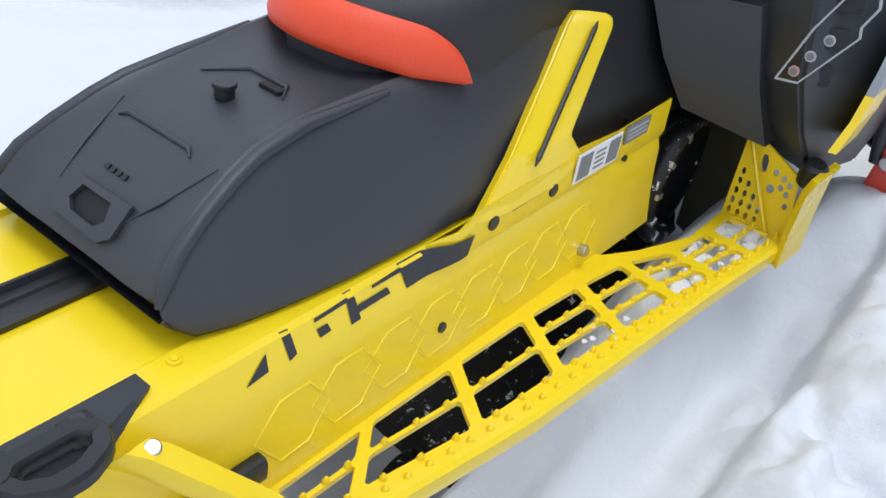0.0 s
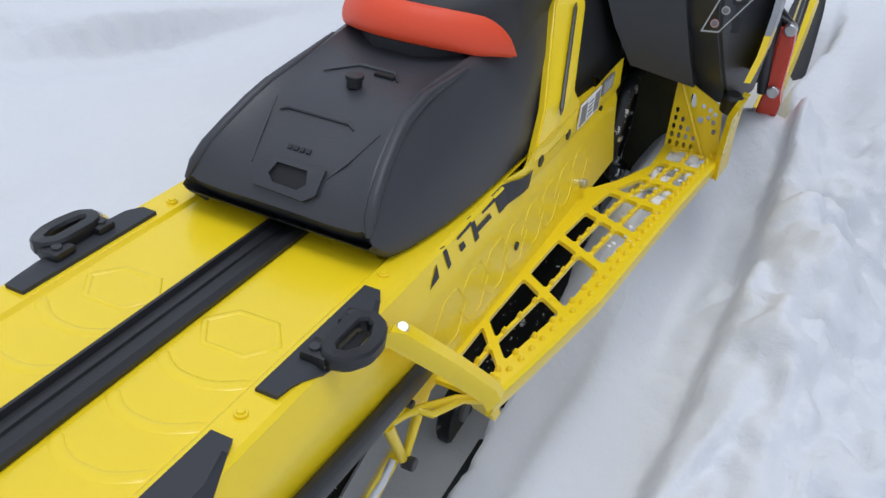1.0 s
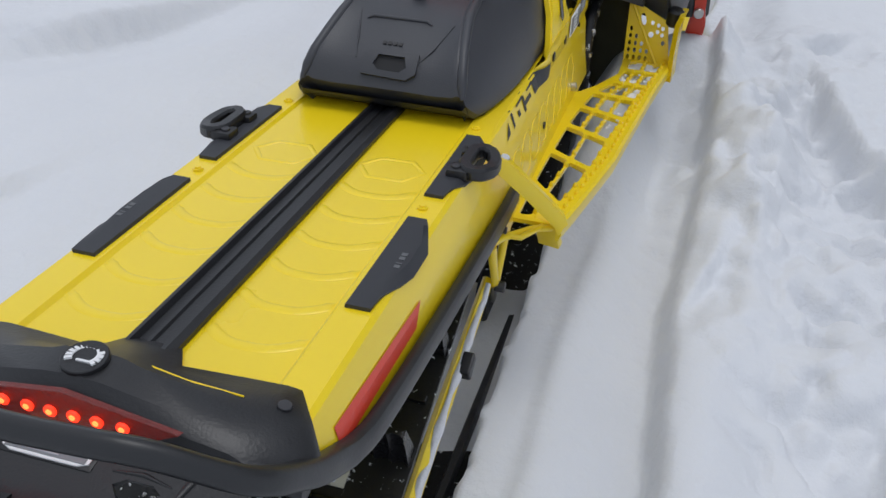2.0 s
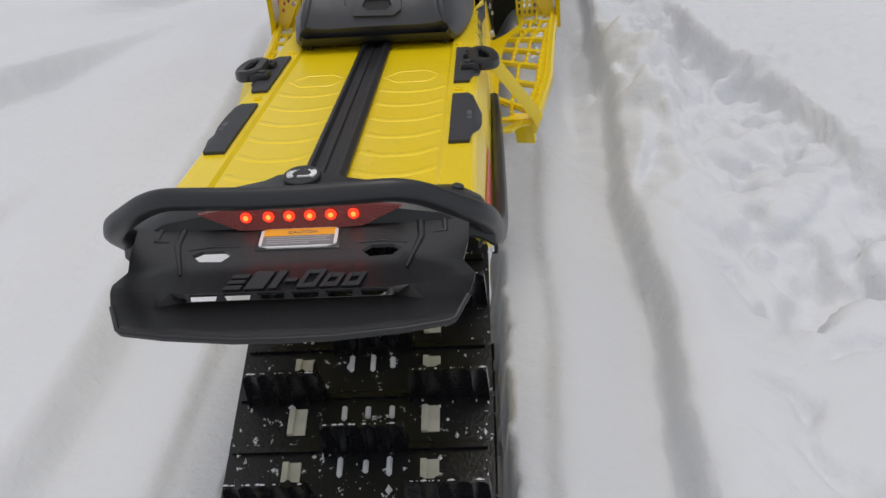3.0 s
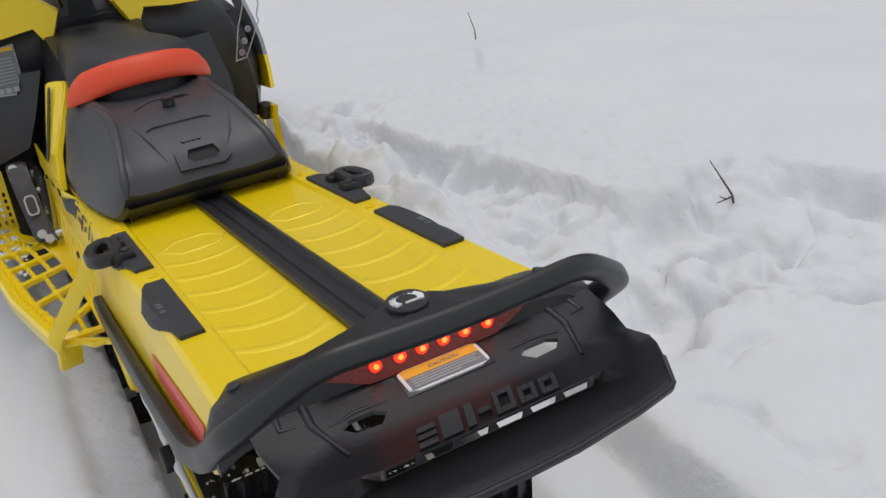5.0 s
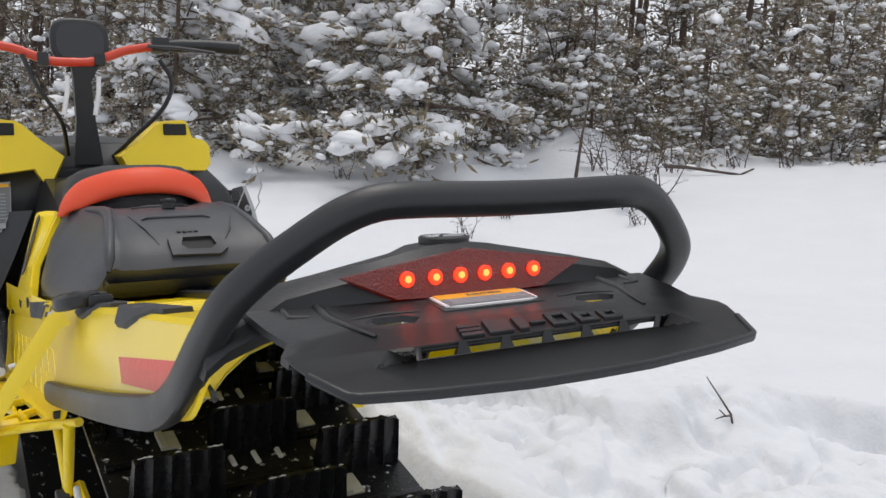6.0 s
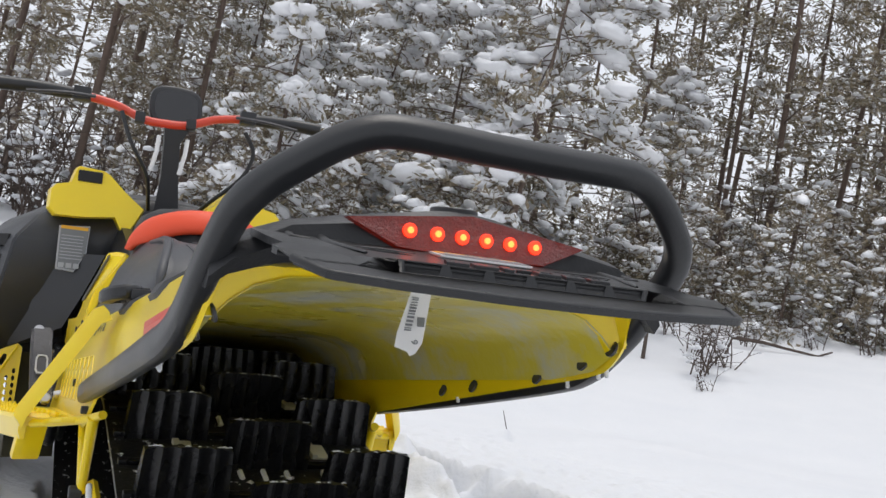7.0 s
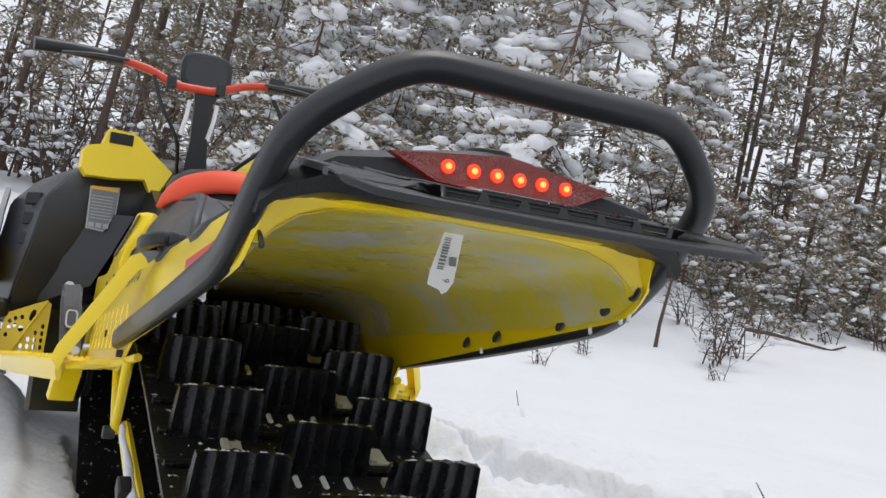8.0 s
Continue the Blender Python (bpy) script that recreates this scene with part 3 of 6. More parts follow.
def build_graphics():
    """Black marks on the foot well sides, the red film at the tail, the printed labels."""
    marks = [[(0.789, 0.567), (0.817, 0.571), (0.818, 0.598), (0.812, 0.592)],
             [(0.844, 0.568), (0.854, 0.572), (0.850, 0.611), (0.839, 0.612)],
             [(0.886, 0.575), (0.902, 0.576), (0.898, 0.590), (0.883, 0.590)],
             [(0.882, 0.601), (0.930, 0.603), (0.930, 0.609), (0.882, 0.607)],
             [(0.930, 0.566), (0.944, 0.567), (0.939, 0.614), (0.927, 0.614)],
             [(0.942, 0.578), (0.992, 0.579), (0.988, 0.591), (0.942, 0.590)],
             [(0.966, 0.602), (1.014, 0.602), (1.012, 0.609), (0.966, 0.607)],
             [(1.018, 0.571), (1.118, 0.574), (1.127, 0.613), (1.010, 0.613)]]
    for s in (1, -1):
        for m in marks:
            bm = bmesh.new()
            n = 6
            lo = [Vector(on_wall(*m[0])).lerp(Vector(on_wall(*m[1])), k / n) for k in range(n + 1)]
            tops = m[2:][::-1]
            hi = [Vector(on_wall(*tops[0])).lerp(Vector(on_wall(*tops[-1])), k / n) for k in range(n + 1)]
            rows = []
            for j in range(5):
                row = []
                for a, b in zip(lo, hi):
                    p = a.lerp(b, j / 4)
                    p.x = wall_x(p.z) + 0.0012
                    if p.y > 1.055:
                        p.x = max(p.x, wall_x(p.z) + (0.2078 - wall_x(p.z)) * min(1, (p.y - 1.055) / 0.04) + 0.0014)
                    row.append((s * p.x, p.y, p.z))
                rows.append(row)
            loft(bm, rows, closed=False)
            part("side_graphic", bm, PAD, sled, "flat black graphic")
        bm = bmesh.new()
        rows = []
        for k in range(9):
            zs = np.linspace(0.571 - 0.013 * k / 8, 0.543 - 0.010 * k / 8, 4)
            rows.append([(s * (wall_x(z) + 0.0014), 0.050 + (0.235 + 0.020 * (1 - j / 3) + 0.004 * (j < 1)) * k / 8, z) for j, z in enumerate(zs)])
        loft(bm, rows, closed=False)
        part("reflector_film", bm, REFLECT, sled, "red reflective film")
    # label with two dark squares on the right side near the front
    bm = bmesh.new()
    box(bm, (0.2085, 1.345, 0.588), (0.2105, 1.462, 0.632))
    lab = part("side_label", bm, WHITE, sled, "white printed label")
    bm = bmesh.new()
    for a, b in ((1.350, 1.382), (1.428, 1.458)):
        box(bm, (0.2100, a, 0.592), (0.2112, b, 0.628))
    for k in range(4):
        box(bm, (0.2100, 1.392, 0.596 + 0.008 * k), (0.2112, 1.418, 0.599 + 0.008 * k))
    part("print", bm, GREY, lab)
    bm = bmesh.new()
    box(bm, (0.2085, 1.475, 0.606), (0.2105, 1.545, 0.634))
    lab = part("side_label", bm, GREY, sled, "dark label with pale print")
    bm = bmesh.new()
    for k in range(3):
        box(bm, (0.2100, 1.482, 0.611 + 0.007 * k), (0.2112, 1.538, 0.614 + 0.007 * k))
    part("print", bm, PALE, lab)
    for s in (1, -1):
        for y, z, r in ((1.166, 0.600, 0.010), (1.299, 0.596, 0.0095), (1.083, 0.489, 0.007), (1.50, 0.575, 0.005)):
            bm = bmesh.new()
            disc(bm, (s * (wall_x(min(z, 0.56)) + 0.001), y, z), (1, 0, 0), r, 0.006)
            part("plug", bm, BLACK, sled)
        bm = bmesh.new()
        disc(bm, (s * 0.222, 1.405, 0.462), (1, 0, 0.2), 0.009, 0.016)
        part("bolt", bm, STEEL, sled)


build_graphics()


def build_pillars():
    for s in (1, -1):
        bm = bmesh.new()
        low = [(0.208, 1.125, 0.612), (0.208, 1.20, 0.600), (0.209, 1.30, 0.600), (0.207, 1.365, 0.622)]
        mid = [(0.190, 1.205, 0.668), (0.197, 1.255, 0.665), (0.200, 1.31, 0.660), (0.196, 1.335, 0.662)]
        high = [(0.118, 1.405, 0.772), (0.135, 1.425, 0.776), (0.152, 1.445, 0.774), (0.156, 1.462, 0.765)]
        top = [(0.116, 1.418, 0.784), (0.130, 1.432, 0.788), (0.148, 1.448, 0.786), (0.152, 1.462, 0.779)]
        rings = [[(s * x, y, z) for x, y, z in r] + [(s * (x - 0.014), y + 0.004, z - 0.006) for x, y, z in r[::-1]] for r in (low, mid, high, top)]
        loft(bm, rings)
        bmesh.ops.bevel(bm, geom=bm.edges[:], offset=0.0025, segments=2, affect="EDGES", clamp_overlap=True)
        pillar = part("seat_pillar", bm, YELLOW, sled, "yellow angled seat pillar", smooth=40)
        bm = bmesh.new()
        a, b = Vector((s * 0.2065, 1.238, 0.652)), Vector((s * 0.1470, 1.430, 0.777))
        tube(bm, [a, a.lerp(b, 0.05), a.lerp(b, 0.95), b], [0.001, 0.0035, 0.0035, 0.001], 6)
        part("slit", bm, BLACK, pillar, "narrow black slit")


build_pillars()

BARS = [((0.226, 0.800), (0.283, 0.800)), ((0.227, 0.946), (0.288, 0.865)), ((0.232, 1.099), (0.318, 1.034)), ((0.238, 1.247), (0.332, 1.187)),
        ((0.248, 1.367), (0.347, 1.320)), ((0.262, 1.469), (0.360, 1.449)), ((0.300, 1.560), (0.375, 1.550)), ((0.312, 1.660), (0.390, 1.655)),
        ((0.315, 1.755), (0.400, 1.762))]
COLUMNS = (2, 2, 2, 3, 3, 3, 3, 2)


def build_boards():
    """Open running boards with their teeth, end straps and toe holds."""
    def outer(y):
        return float(np.interp(y, (0.80, 0.82, 1.1, 1.5, 1.8), (0.300, 0.306, 0.352, 0.387, 0.420)))

    for s in (1, -1):
        outline = [(0.218, 0.79), (0.300, 0.79), (0.306, 0.82), (0.352, 1.10), (0.387, 1.50), (0.420, 1.80), (0.300, 1.80), (0.300, 1.62), (0.262, 1.515), (0.232, 1.46), (0.218, 1.45)]
        holes = []
        teeth = bmesh.new()
        for k, n in enumerate(COLUMNS):
            (a0, b0), (a1, b1) = BARS[k], BARS[k + 1]
            a0, b0, a1, b1 = (Vector((*v, 0)) for v in (a0, b0, a1, b1))
            for c in range(n):
                u0, u1 = c / n, (c + 1) / n
                gap = 0.0035
                q = [a0.lerp(b0, u0), a0.lerp(b0, u1), a1.lerp(b1, u1), a1.lerp(b1, u0)]
                mid = sum(q, Vector()) / 4
                along = ((q[3] + q[2]) - (q[0] + q[1])).normalized()
                across = ((q[1] + q[2]) - (q[0] + q[3])).normalized()
                cut = []
                for i, p in enumerate(q):
                    cut.append(p + along * (0.010 if i < 2 else -0.010) + across * (gap if i in (0, 3) else -gap))
                loop = []
                for i in range(4):
                    p, prv, nxt = cut[i], cut[i - 1], cut[(i + 1) % 4]
                    for w in (prv, nxt):
                        d = w - p
                        loop.append(p + d.normalized() * min(0.005, d.length * 0.3))
                holes.append([(v.x, v.y) for v in loop])
                for w in np.linspace(0.2, 0.8, 3):
                    p = q[1].lerp(q[2], float(w))
                    tube(teeth, [(s * p.x, p.y, 0.4445), (s * p.x, p.y, 0.450), (s * p.x, p.y, 0.4545)], [0.005, 0.0042, 0.0018], 6)
        bm = bmesh.new()
        sheet(bm, outline, holes, lambda u, v: (s * u, v, 0.4385), (0, 0, 0.0075))
        board = part("running_board", bm, YELLOW, sled, "yellow open-grid running board", smooth=20)
        board.location = (0, 0, -0.012)
        # bars stand a little deeper than the plate
        for a, b in BARS[1:]:
            bm = bmesh.new()
            p, q = Vector((s * a[0], a[1], 0.4395)), Vector((s * b[0], b[1], 0.4395))
            tube(bm, [p, q], 0.0075, 8, 0.9)
            part("crossbar", bm, YELLOW, board, smooth=50)
        for y in np.arange(0.83, 1.8, 0.03):
            x = outer(y) - 0.012
            tube(teeth, [(s * x, y, 0.4445), (s * x, y, 0.4505), (s * x, y, 0.4545)], [0.0052, 0.0045, 0.002], 6)
        tagged(part("traction_teeth", teeth, YELLOW, board), kind="stuff")
        # outer rolled edge
        bm = bmesh.new()
        rim = [(s * (outer(y) - 0.002), y, 0.437) for y in np.linspace(0.795, 1.80, 14)]
        loft(bm, [[(x + s * 0.004 * c, y, z + t) for c, t in ((-2, 0.011), (0.6, 0.011), (2, 0.006), (2.2, -0.012), (1.2, -0.024), (-0.2, -0.024), (-0.4, -0.004), (-2, -0.002))] for x, y, z in rim])
        part("edge", bm, YELLOW, board, smooth=40)
        # snow packed on the front of the grid
        bm = bmesh.new()
        rng = random.Random(5 + s)
        for k in range(26):
            y = rng.uniform(1.25, 1.78)
            x = rng.uniform(float(np.interp(y, (1.2, 1.5, 1.6), (0.30, 0.30, 0.32))), outer(y) - 0.01)
            r = rng.uniform(0.002, 0.006)
            tube(bm, [(s * x, y, 0.443), (s * (x + rng.uniform(-.003, .003)), y, 0.443 + r * 0.45), (s * x, y, 0.443 + r * 0.7)], [r, r * 0.8, r * 0.25], 7)
        tagged(part("snow_crumbs", bm, CRUST, board, "crumbs of snow on the grid", smooth=60), kind="stuff")
        bm = bmesh.new()
        for k in range(34):
            y = rng.uniform(1.46, 1.76)
            x = rng.uniform(0.31, outer(y) - 0.015)
            r = rng.uniform(0.008, 0.020)
            pts = [(0.430, 1.0), (0.436, 0.92), (0.4395, 0.55), (0.441, 0.15)]
            loft(bm, [[(s * (x + r * q * math.cos(a) * (1 + 0.25 * math.sin(3 * a + k))), y + 1.3 * r * q * math.sin(a) * (1 + 0.2 * math.cos(2 * a + k)), z) for a in (2 * math.pi * i / 9 for i in range(9))] for z, q in pts])
        tagged(part("snow_film", bm, CRUST, board, "thin snow lodged in the grid", smooth=60), kind="stuff")
        # strap from the tunnel's shoulder down to the board's tail
        bm = bmesh.new()
        for pts, w, t in (([(0.210, 0.655, 0.600), (0.222, 0.668, 0.594), (0.262, 0.735, 0.522), (0.300, 0.792, 0.455), (0.306, 0.800, 0.436)], 0.019, 0.005),):
            rings = []
            for x, y, z in pts:
                rings.append([(s * (x + dx), y + dy, z + dz) for dx, dy, dz in
                              ((0.003, -w * 0.8, 0.004), (0.010, -w * 0.3, 0.012), (0.004, w, 0.008), (-0.004, w, -0.002), (0.0, -w * 0.3, 0.000), (-0.003, -w * 0.8, -0.008))])
            loft(bm, rings)
        strap = part("tail_strap", bm, YELLOW, board, "yellow strap at the board's tail", smooth=35)
        bm = bmesh.new()
        disc(bm, (s * 0.2235, 0.672, 0.604), (0.3 * s, -0.3, 1), 0.0075, 0.010, 12)
        part("bolt", bm, STEEL, board)
        bm = bmesh.new()
        box(bm, (-0.024, -0.004, -0.070), (0.016, 0.012, 0.004), 0.003)
        corner = part("tail_lip", bm, YELLOW, board, "yellow lip below the board's tail", smooth=35)
        corner.matrix_basis = pose(s * 0.280, 0.800, 0.444, 28, 0, -s * 14)
        # bracket of struts under the tail
        bm = bmesh.new()
        foot = (s * 0.214, 0.731, 0.343)
        for p in ((0.214, 0.672, 0.452), (0.216, 0.775, 0.440)):
            tube(bm, [(s * p[0], p[1], p[2]), foot], [0.0085, 0.0065], 8)
        tube(bm, [(s * 0.205, 0.64, 0.458), (s * 0.222, 0.71, 0.448), (s * 0.262, 0.775, 0.440), (s * 0.29, 0.795, 0.437)], 0.0065, 8)
        tube(bm, [(s * 0.216, 0.72, 0.448), (s * 0.25, 0.725, 0.446), (s * 0.275, 0.79, 0.44)], 0.005, 8)
        part("strut_bracket", bm, YELLOW, board, "yellow bracket of struts", smooth=50)
        bm = bmesh.new()
        disc(bm, (s * 0.222, 0.731, 0.343), (1, 0, 0), 0.010, 0.018, 12)
        part("bolt", bm, DARKMETAL, board)
        bm = bmesh.new()
        disc(bm, (s * 0.222, 0.712, 0.462), (1, 0, 0), 0.006, 0.014, 10)
        part("bolt", bm, DARKMETAL, board)
        # toe hold plate with its slots
        bm = bmesh.new()
        outline = [(0.298, 0.430), (0.380, 0.432), (0.412, 0.440), (0.394, 0.548), (0.305, 0.590), (0.294, 0.580)]
        holes = []
        for r in range(5):
            for c in range(4):
                x, z = 0.307 + 0.0150 * c, 0.452 + 0.0175 * r
                if x < 0.366 - 0.012 * r:
                    holes.append(slot(x, z, 0.0075, 0.0125, 8))
        holes += [slot(0.334, 0.548, 0.012, 0.030, 10, turn=0.25), slot(0.357, 0.512, 0.013, 0.015, 8)]
        for x, z in ((0.357, 0.541), (0.372, 0.536), (0.372, 0.520), (0.384, 0.513), (0.384, 0.529), (0.389, 0.494)):
            holes.append(slot(x, z, 0.0085, 0.0115, 8))
        sheet(bm, outline, holes, lambda u, v: (s * u, 1.748 + 0.10 * (v - 0.43), v), (0, 0.005, 0))
        part("toe_hold", bm, YELLOW, board, "yellow perforated toe hold")
        bm = bmesh.new()
        tube(bm, [(s * 0.305, 1.745, 0.586), (s * 0.345, 1.742, 0.508), (s * 0.382, 1.744, 0.436)], 0.0035, 6)
        tube(bm, [(s * 0.297, 1.744, 0.436), (s * 0.385, 1.744, 0.438)], 0.006, 6)
        part("fold", bm, YELLOW, board, smooth=50)
        bm = bmesh.new()
        loft(bm, [[(s * (x + dx), y, z) for dx, y in ((0, 1.715), (0.012, 1.705), (0.018, 1.80), (0.004, 1.81))] for x, z in ((0.412, 0.412), (0.410, 0.48), (0.412, 0.55), (0.42, 0.575))])
        part("toe_post", bm, YELLOW, board, smooth=20)
        bm = bmesh.new()
        disc(bm, (s * 0.408, 1.765, 0.560), (0.1, -0.2, 1), 0.021, 0.045, 14, 0.3)
        part("knob", bm, BLACK, board, "black rubber buffer", smooth=40)


build_boards()


def build_tail():
    """The lamp housing, the lamp, the rear hoop and the flap."""
    cols = [(0.0, [(0.080, 0.602), (0.045, 0.622), (-0.012, 0.655), (-0.046, 0.652), (-0.060, 0.636), (-0.064, 0.608), (-0.045, 0.592), (0.03, 0.594)]),
            (0.030, [(0.078, 0.602), (0.043, 0.618), (-0.012, 0.652), (-0.046, 0.649), (-0.060, 0.634), (-0.064, 0.607), (-0.045, 0.592), (0.03, 0.594)]),
            (0.046, [(0.050, 0.604), (0.034, 0.612), (-0.012, 0.646), (-0.046, 0.646), (-0.060, 0.632), (-0.064, 0.607), (-0.045, 0.592), (0.03, 0.594)]),
            (0.112, [(0.054, 0.604), (0.034, 0.609), (-0.012, 0.634), (-0.046, 0.634), (-0.060, 0.625), (-0.064, 0.606), (-0.045, 0.592), (0.03, 0.594)]),
            (0.155, [(0.056, 0.604), (0.034, 0.612), (-0.012, 0.627), (-0.046, 0.625), (-0.060, 0.618), (-0.064, 0.604), (-0.045, 0.590), (0.03, 0.594)]),
            (0.170, [(0.054, 0.604), (0.030, 0.614), (-0.012, 0.622), (-0.046, 0.618), (-0.060, 0.610), (-0.064, 0.598), (-0.045, 0.586), (0.03, 0.592)]),
            (0.198, [(0.014, 0.602), (0.008, 0.608), (-0.012, 0.612), (-0.040, 0.607), (-0.054, 0.598), (-0.058, 0.586), (-0.045, 0.576), (0.00, 0.586)]),
            (0.213, [(-0.004, 0.585), (-0.008, 0.590), (-0.016, 0.592), (-0.036, 0.588), (-0.046, 0.582), (-0.048, 0.572), (-0.040, 0.564), (-0.01, 0.570)])]
    rings = [[(-x, y, z) for y, z in p] for x, p in cols[:0:-1]] + [[(x, y, z) for y, z in p] for x, p in cols]
    bm = bmesh.new()
    loft(bm, rings)
    housing = part("lamp_housing", bm, BLACK, sled, "black moulded lamp housing", smooth=32)
    bm = bmesh.new()
    disc(bm, (0, -0.026, 0.6545), (0, -0.12, 1), 0.0215, 0.006, 28)
    badge = part("badge", bm, BLACK, housing, "round badge with a pale gear ring", smooth=40)
    bm = bmesh.new()
    for k in range(13):
        a = radians(-30 + 20 * k)
        p = Vector((0.0145 * math.cos(a), -0.026 + 0.0145 * math.sin(a), 0.6575))
        box(bm, (-0.0040, -0.0019, -0.0008), (0.0026, 0.0019, 0.0012), 0, Matrix.Translation(p) @ pose(0, 0, 0, 6, 0, math.degrees(a)))
    box(bm, (-0.004, -0.034, 0.6565), (0.011, -0.0315, 0.6582))
    part("gear_ring", bm, WHITE, badge, "pale gear ring")
    for s in (1, -1):
        bm = bmesh.new()
        disc(bm, (s * 0.172, 0.012, 0.6175), (0.2 * s, 0, 1), 0.007, 0.006, 12)
        part("screw", bm, DARKMETAL, housing)
    for a, b in (((0.022, 0.006), (0.133, 0.010)), ((-0.051, 0.008), (-0.109, 0.006))):
        bm = bmesh.new()
        zs = [float(np.interp(abs(x), (0, 0.046, 0.112, 0.155), (0.648, 0.6265, 0.6195, 0.6195))) + 0.0006 for x in (a[0], (a[0] + b[0]) / 2, b[0])]
        tube(bm, [(a[0], a[1], zs[0]), ((a[0] + b[0]) / 2, (a[1] + b[1]) / 2, zs[1]), (b[0], b[1], zs[2])], [0.001, 0.0022, 0.001], 6)
        part("slit", bm, YELLOW, housing, "thin yellow gap")
    # lamp lens with its lit diodes
    bm = bmesh.new()
    face = [(-0.114, 0.627), (-0.05, 0.6365), (0.0, 0.6435), (0.05, 0.6365), (0.114, 0.627), (0.070, 0.6060), (0.0, 0.6035), (-0.070, 0.6060)]
    face = [(x, z + 0.003) for x, z in face]
    loft(bm, [[(x, -0.059 - 0.10 * (0.64 - z), z) for x, z in face], [(x * 0.985, -0.0645 - 0.12 * (0.64 - z), 0.629 + (z - 0.629) * 0.93) for x, z in face]])
    lens = part("lamp_lens", bm, LENS, housing, "red tail lamp lens with six lit diodes")
    for x in (-0.059, -0.034, -0.011, 0.012, 0.035, 0.060):
        bm = bmesh.new()
        disc(bm, (x, -0.0675, 0.6250), (0, 1, 0.12), 0.0062, 0.003, 14)
        part("diode", bm, LED, lens, "lit red diode")
        bm = bmesh.new()
        disc(bm, (x, -0.0695, 0.6250), (0, 1, 0.12), 0.0028, 0.002, 10)
        part("diode_core", bm, LEDCORE, lens, "glowing core")
    # rear hoop and its side rails
    half = [(0.220, 0.795, 0.474), (0.2225, 0.66, 0.482), (0.2225, 0.36, 0.503), (0.221, 0.14, 0.522), (0.217, 0.075, 0.532), (0.2135, 0.035, 0.548), (0.212, -0.005, 0.570), (0.2085, -0.045, 0.597),
            (0.203, -0.078, 0.620), (0.190, -0.100, 0.637), (0.168, -0.116, 0.654), (0.142, -0.130, 0.671), (0.118, -0.139, 0.680), (0.090, -0.143, 0.6815), (0.03, -0.145, 0.680)]
    wide = [0.010, 0.010, 0.010, 0.010, 0.0105, 0.011, 0.0115, 0.012, 0.012, 0.012, 0.012, 0.012, 0.012, 0.012, 0.012]
    tall = [0.016, 0.016, 0.016, 0.016, 0.0155, 0.015, 0.014, 0.0125, 0.012, 0.0115, 0.011, 0.011, 0.011, 0.011, 0.011]
    path = half + mirrored(half[::-1])
    run = curve_points(path, 4)
    sw, st = wide + wide[::-1], [a / b for a, b in zip(tall + tall[::-1], wide + wide[::-1])]
    at = np.linspace(0, len(sw) - 1, len(run))
    bm = bmesh.new()
    tube(bm, run, [float(v) for v in np.interp(at, range(len(sw)), sw)], 20, [float(v) for v in np.interp(at, range(len(st)), st)], 3.2)
    hoop = part("rear_hoop", bm, SATIN, sled, "satin black rear bumper hoop", smooth=35)
    # flap, bent along two lines
    folds = ((0.0, -0.056, 0.6120), (0.047, -0.104, 0.5985), (0.084, -0.1535, 0.5838), (0.106, -0.1725, 0.5750), (0.141, -0.2010, 0.5640), (0.162, -0.2175, 0.5575))

    def lay(u, v):
        """u across, v down the flap from its head."""
        at = [q[0] for q in folds]
        # the middle stands upright along the row of slots
        deep = float(ease(0.140, 0.108, abs(u)))
        return (u, float(np.interp(v, at, [q[1] for q in folds]) + deep * np.interp(v, at, (0, 0, -0.0095, 0.0085, 0, 0))), float(np.interp(v, at, [q[2] for q in folds]) + deep * np.interp(v, at, (0, 0, 0.0007, 0.0, 0, 0))))
    top_edge = [(0.150, 0.0), (0.186, 0.0), (0.184, 0.040), (0.179, 0.062), (0.191, 0.076), (0.190, 0.084)]
    low_edge = [(0.184, 0.106), (0.171, 0.139), (0.165, 0.143), (0.12, 0.152), (0.05, 0.160)]
    holes = []
    for s in (1, -1):
        holes.append([(s * a, b) for a, b in ((0.070, 0.047), (0.080, 0.040), (0.104, 0.040), (0.114, 0.046), (0.104, 0.053), (0.080, 0.054))][::s])
    slots = []
    for k in range(6):
        x = -0.088 + 0.0352 * k
        slots.append([(x - 0.0147, 0.0860), (x + 0.0147, 0.0860), (x + 0.0118, 0.1040), (x - 0.0145 if k == 0 else x - 0.0118, 0.1040)])
    bm = bmesh.new()
    across = (0.140, 0.124, 0.108, -0.108, -0.124, -0.140)
    sheet(bm, top_edge + [(x, 0.084) for x in across] + [(-x, v) for x, v in top_edge[::-1]], holes, lay, (0, 0.0022, -0.0050))
    sheet(bm, [(-0.190, 0.084), (-0.184, 0.106)] + [(-x, 0.106) for x in across] + [(0.184, 0.106), (0.190, 0.084)] + [(x, 0.084) for x in across], slots, lay, (0, 0.0012, -0.0012))
    sheet(bm, low_edge + [(0, 0.161)] + [(-x, v) for x, v in low_edge[::-1]] + [(-x, 0.106) for x in across], [], lay, (0, 0.0014, -0.0040))
    bmesh.ops.remove_doubles(bm, verts=bm.verts, dist=0.0004)
    flap = part("snow_flap", bm, BLACK, sled, "black moulded snow flap with slots", smooth=30)
    bm = bmesh.new()
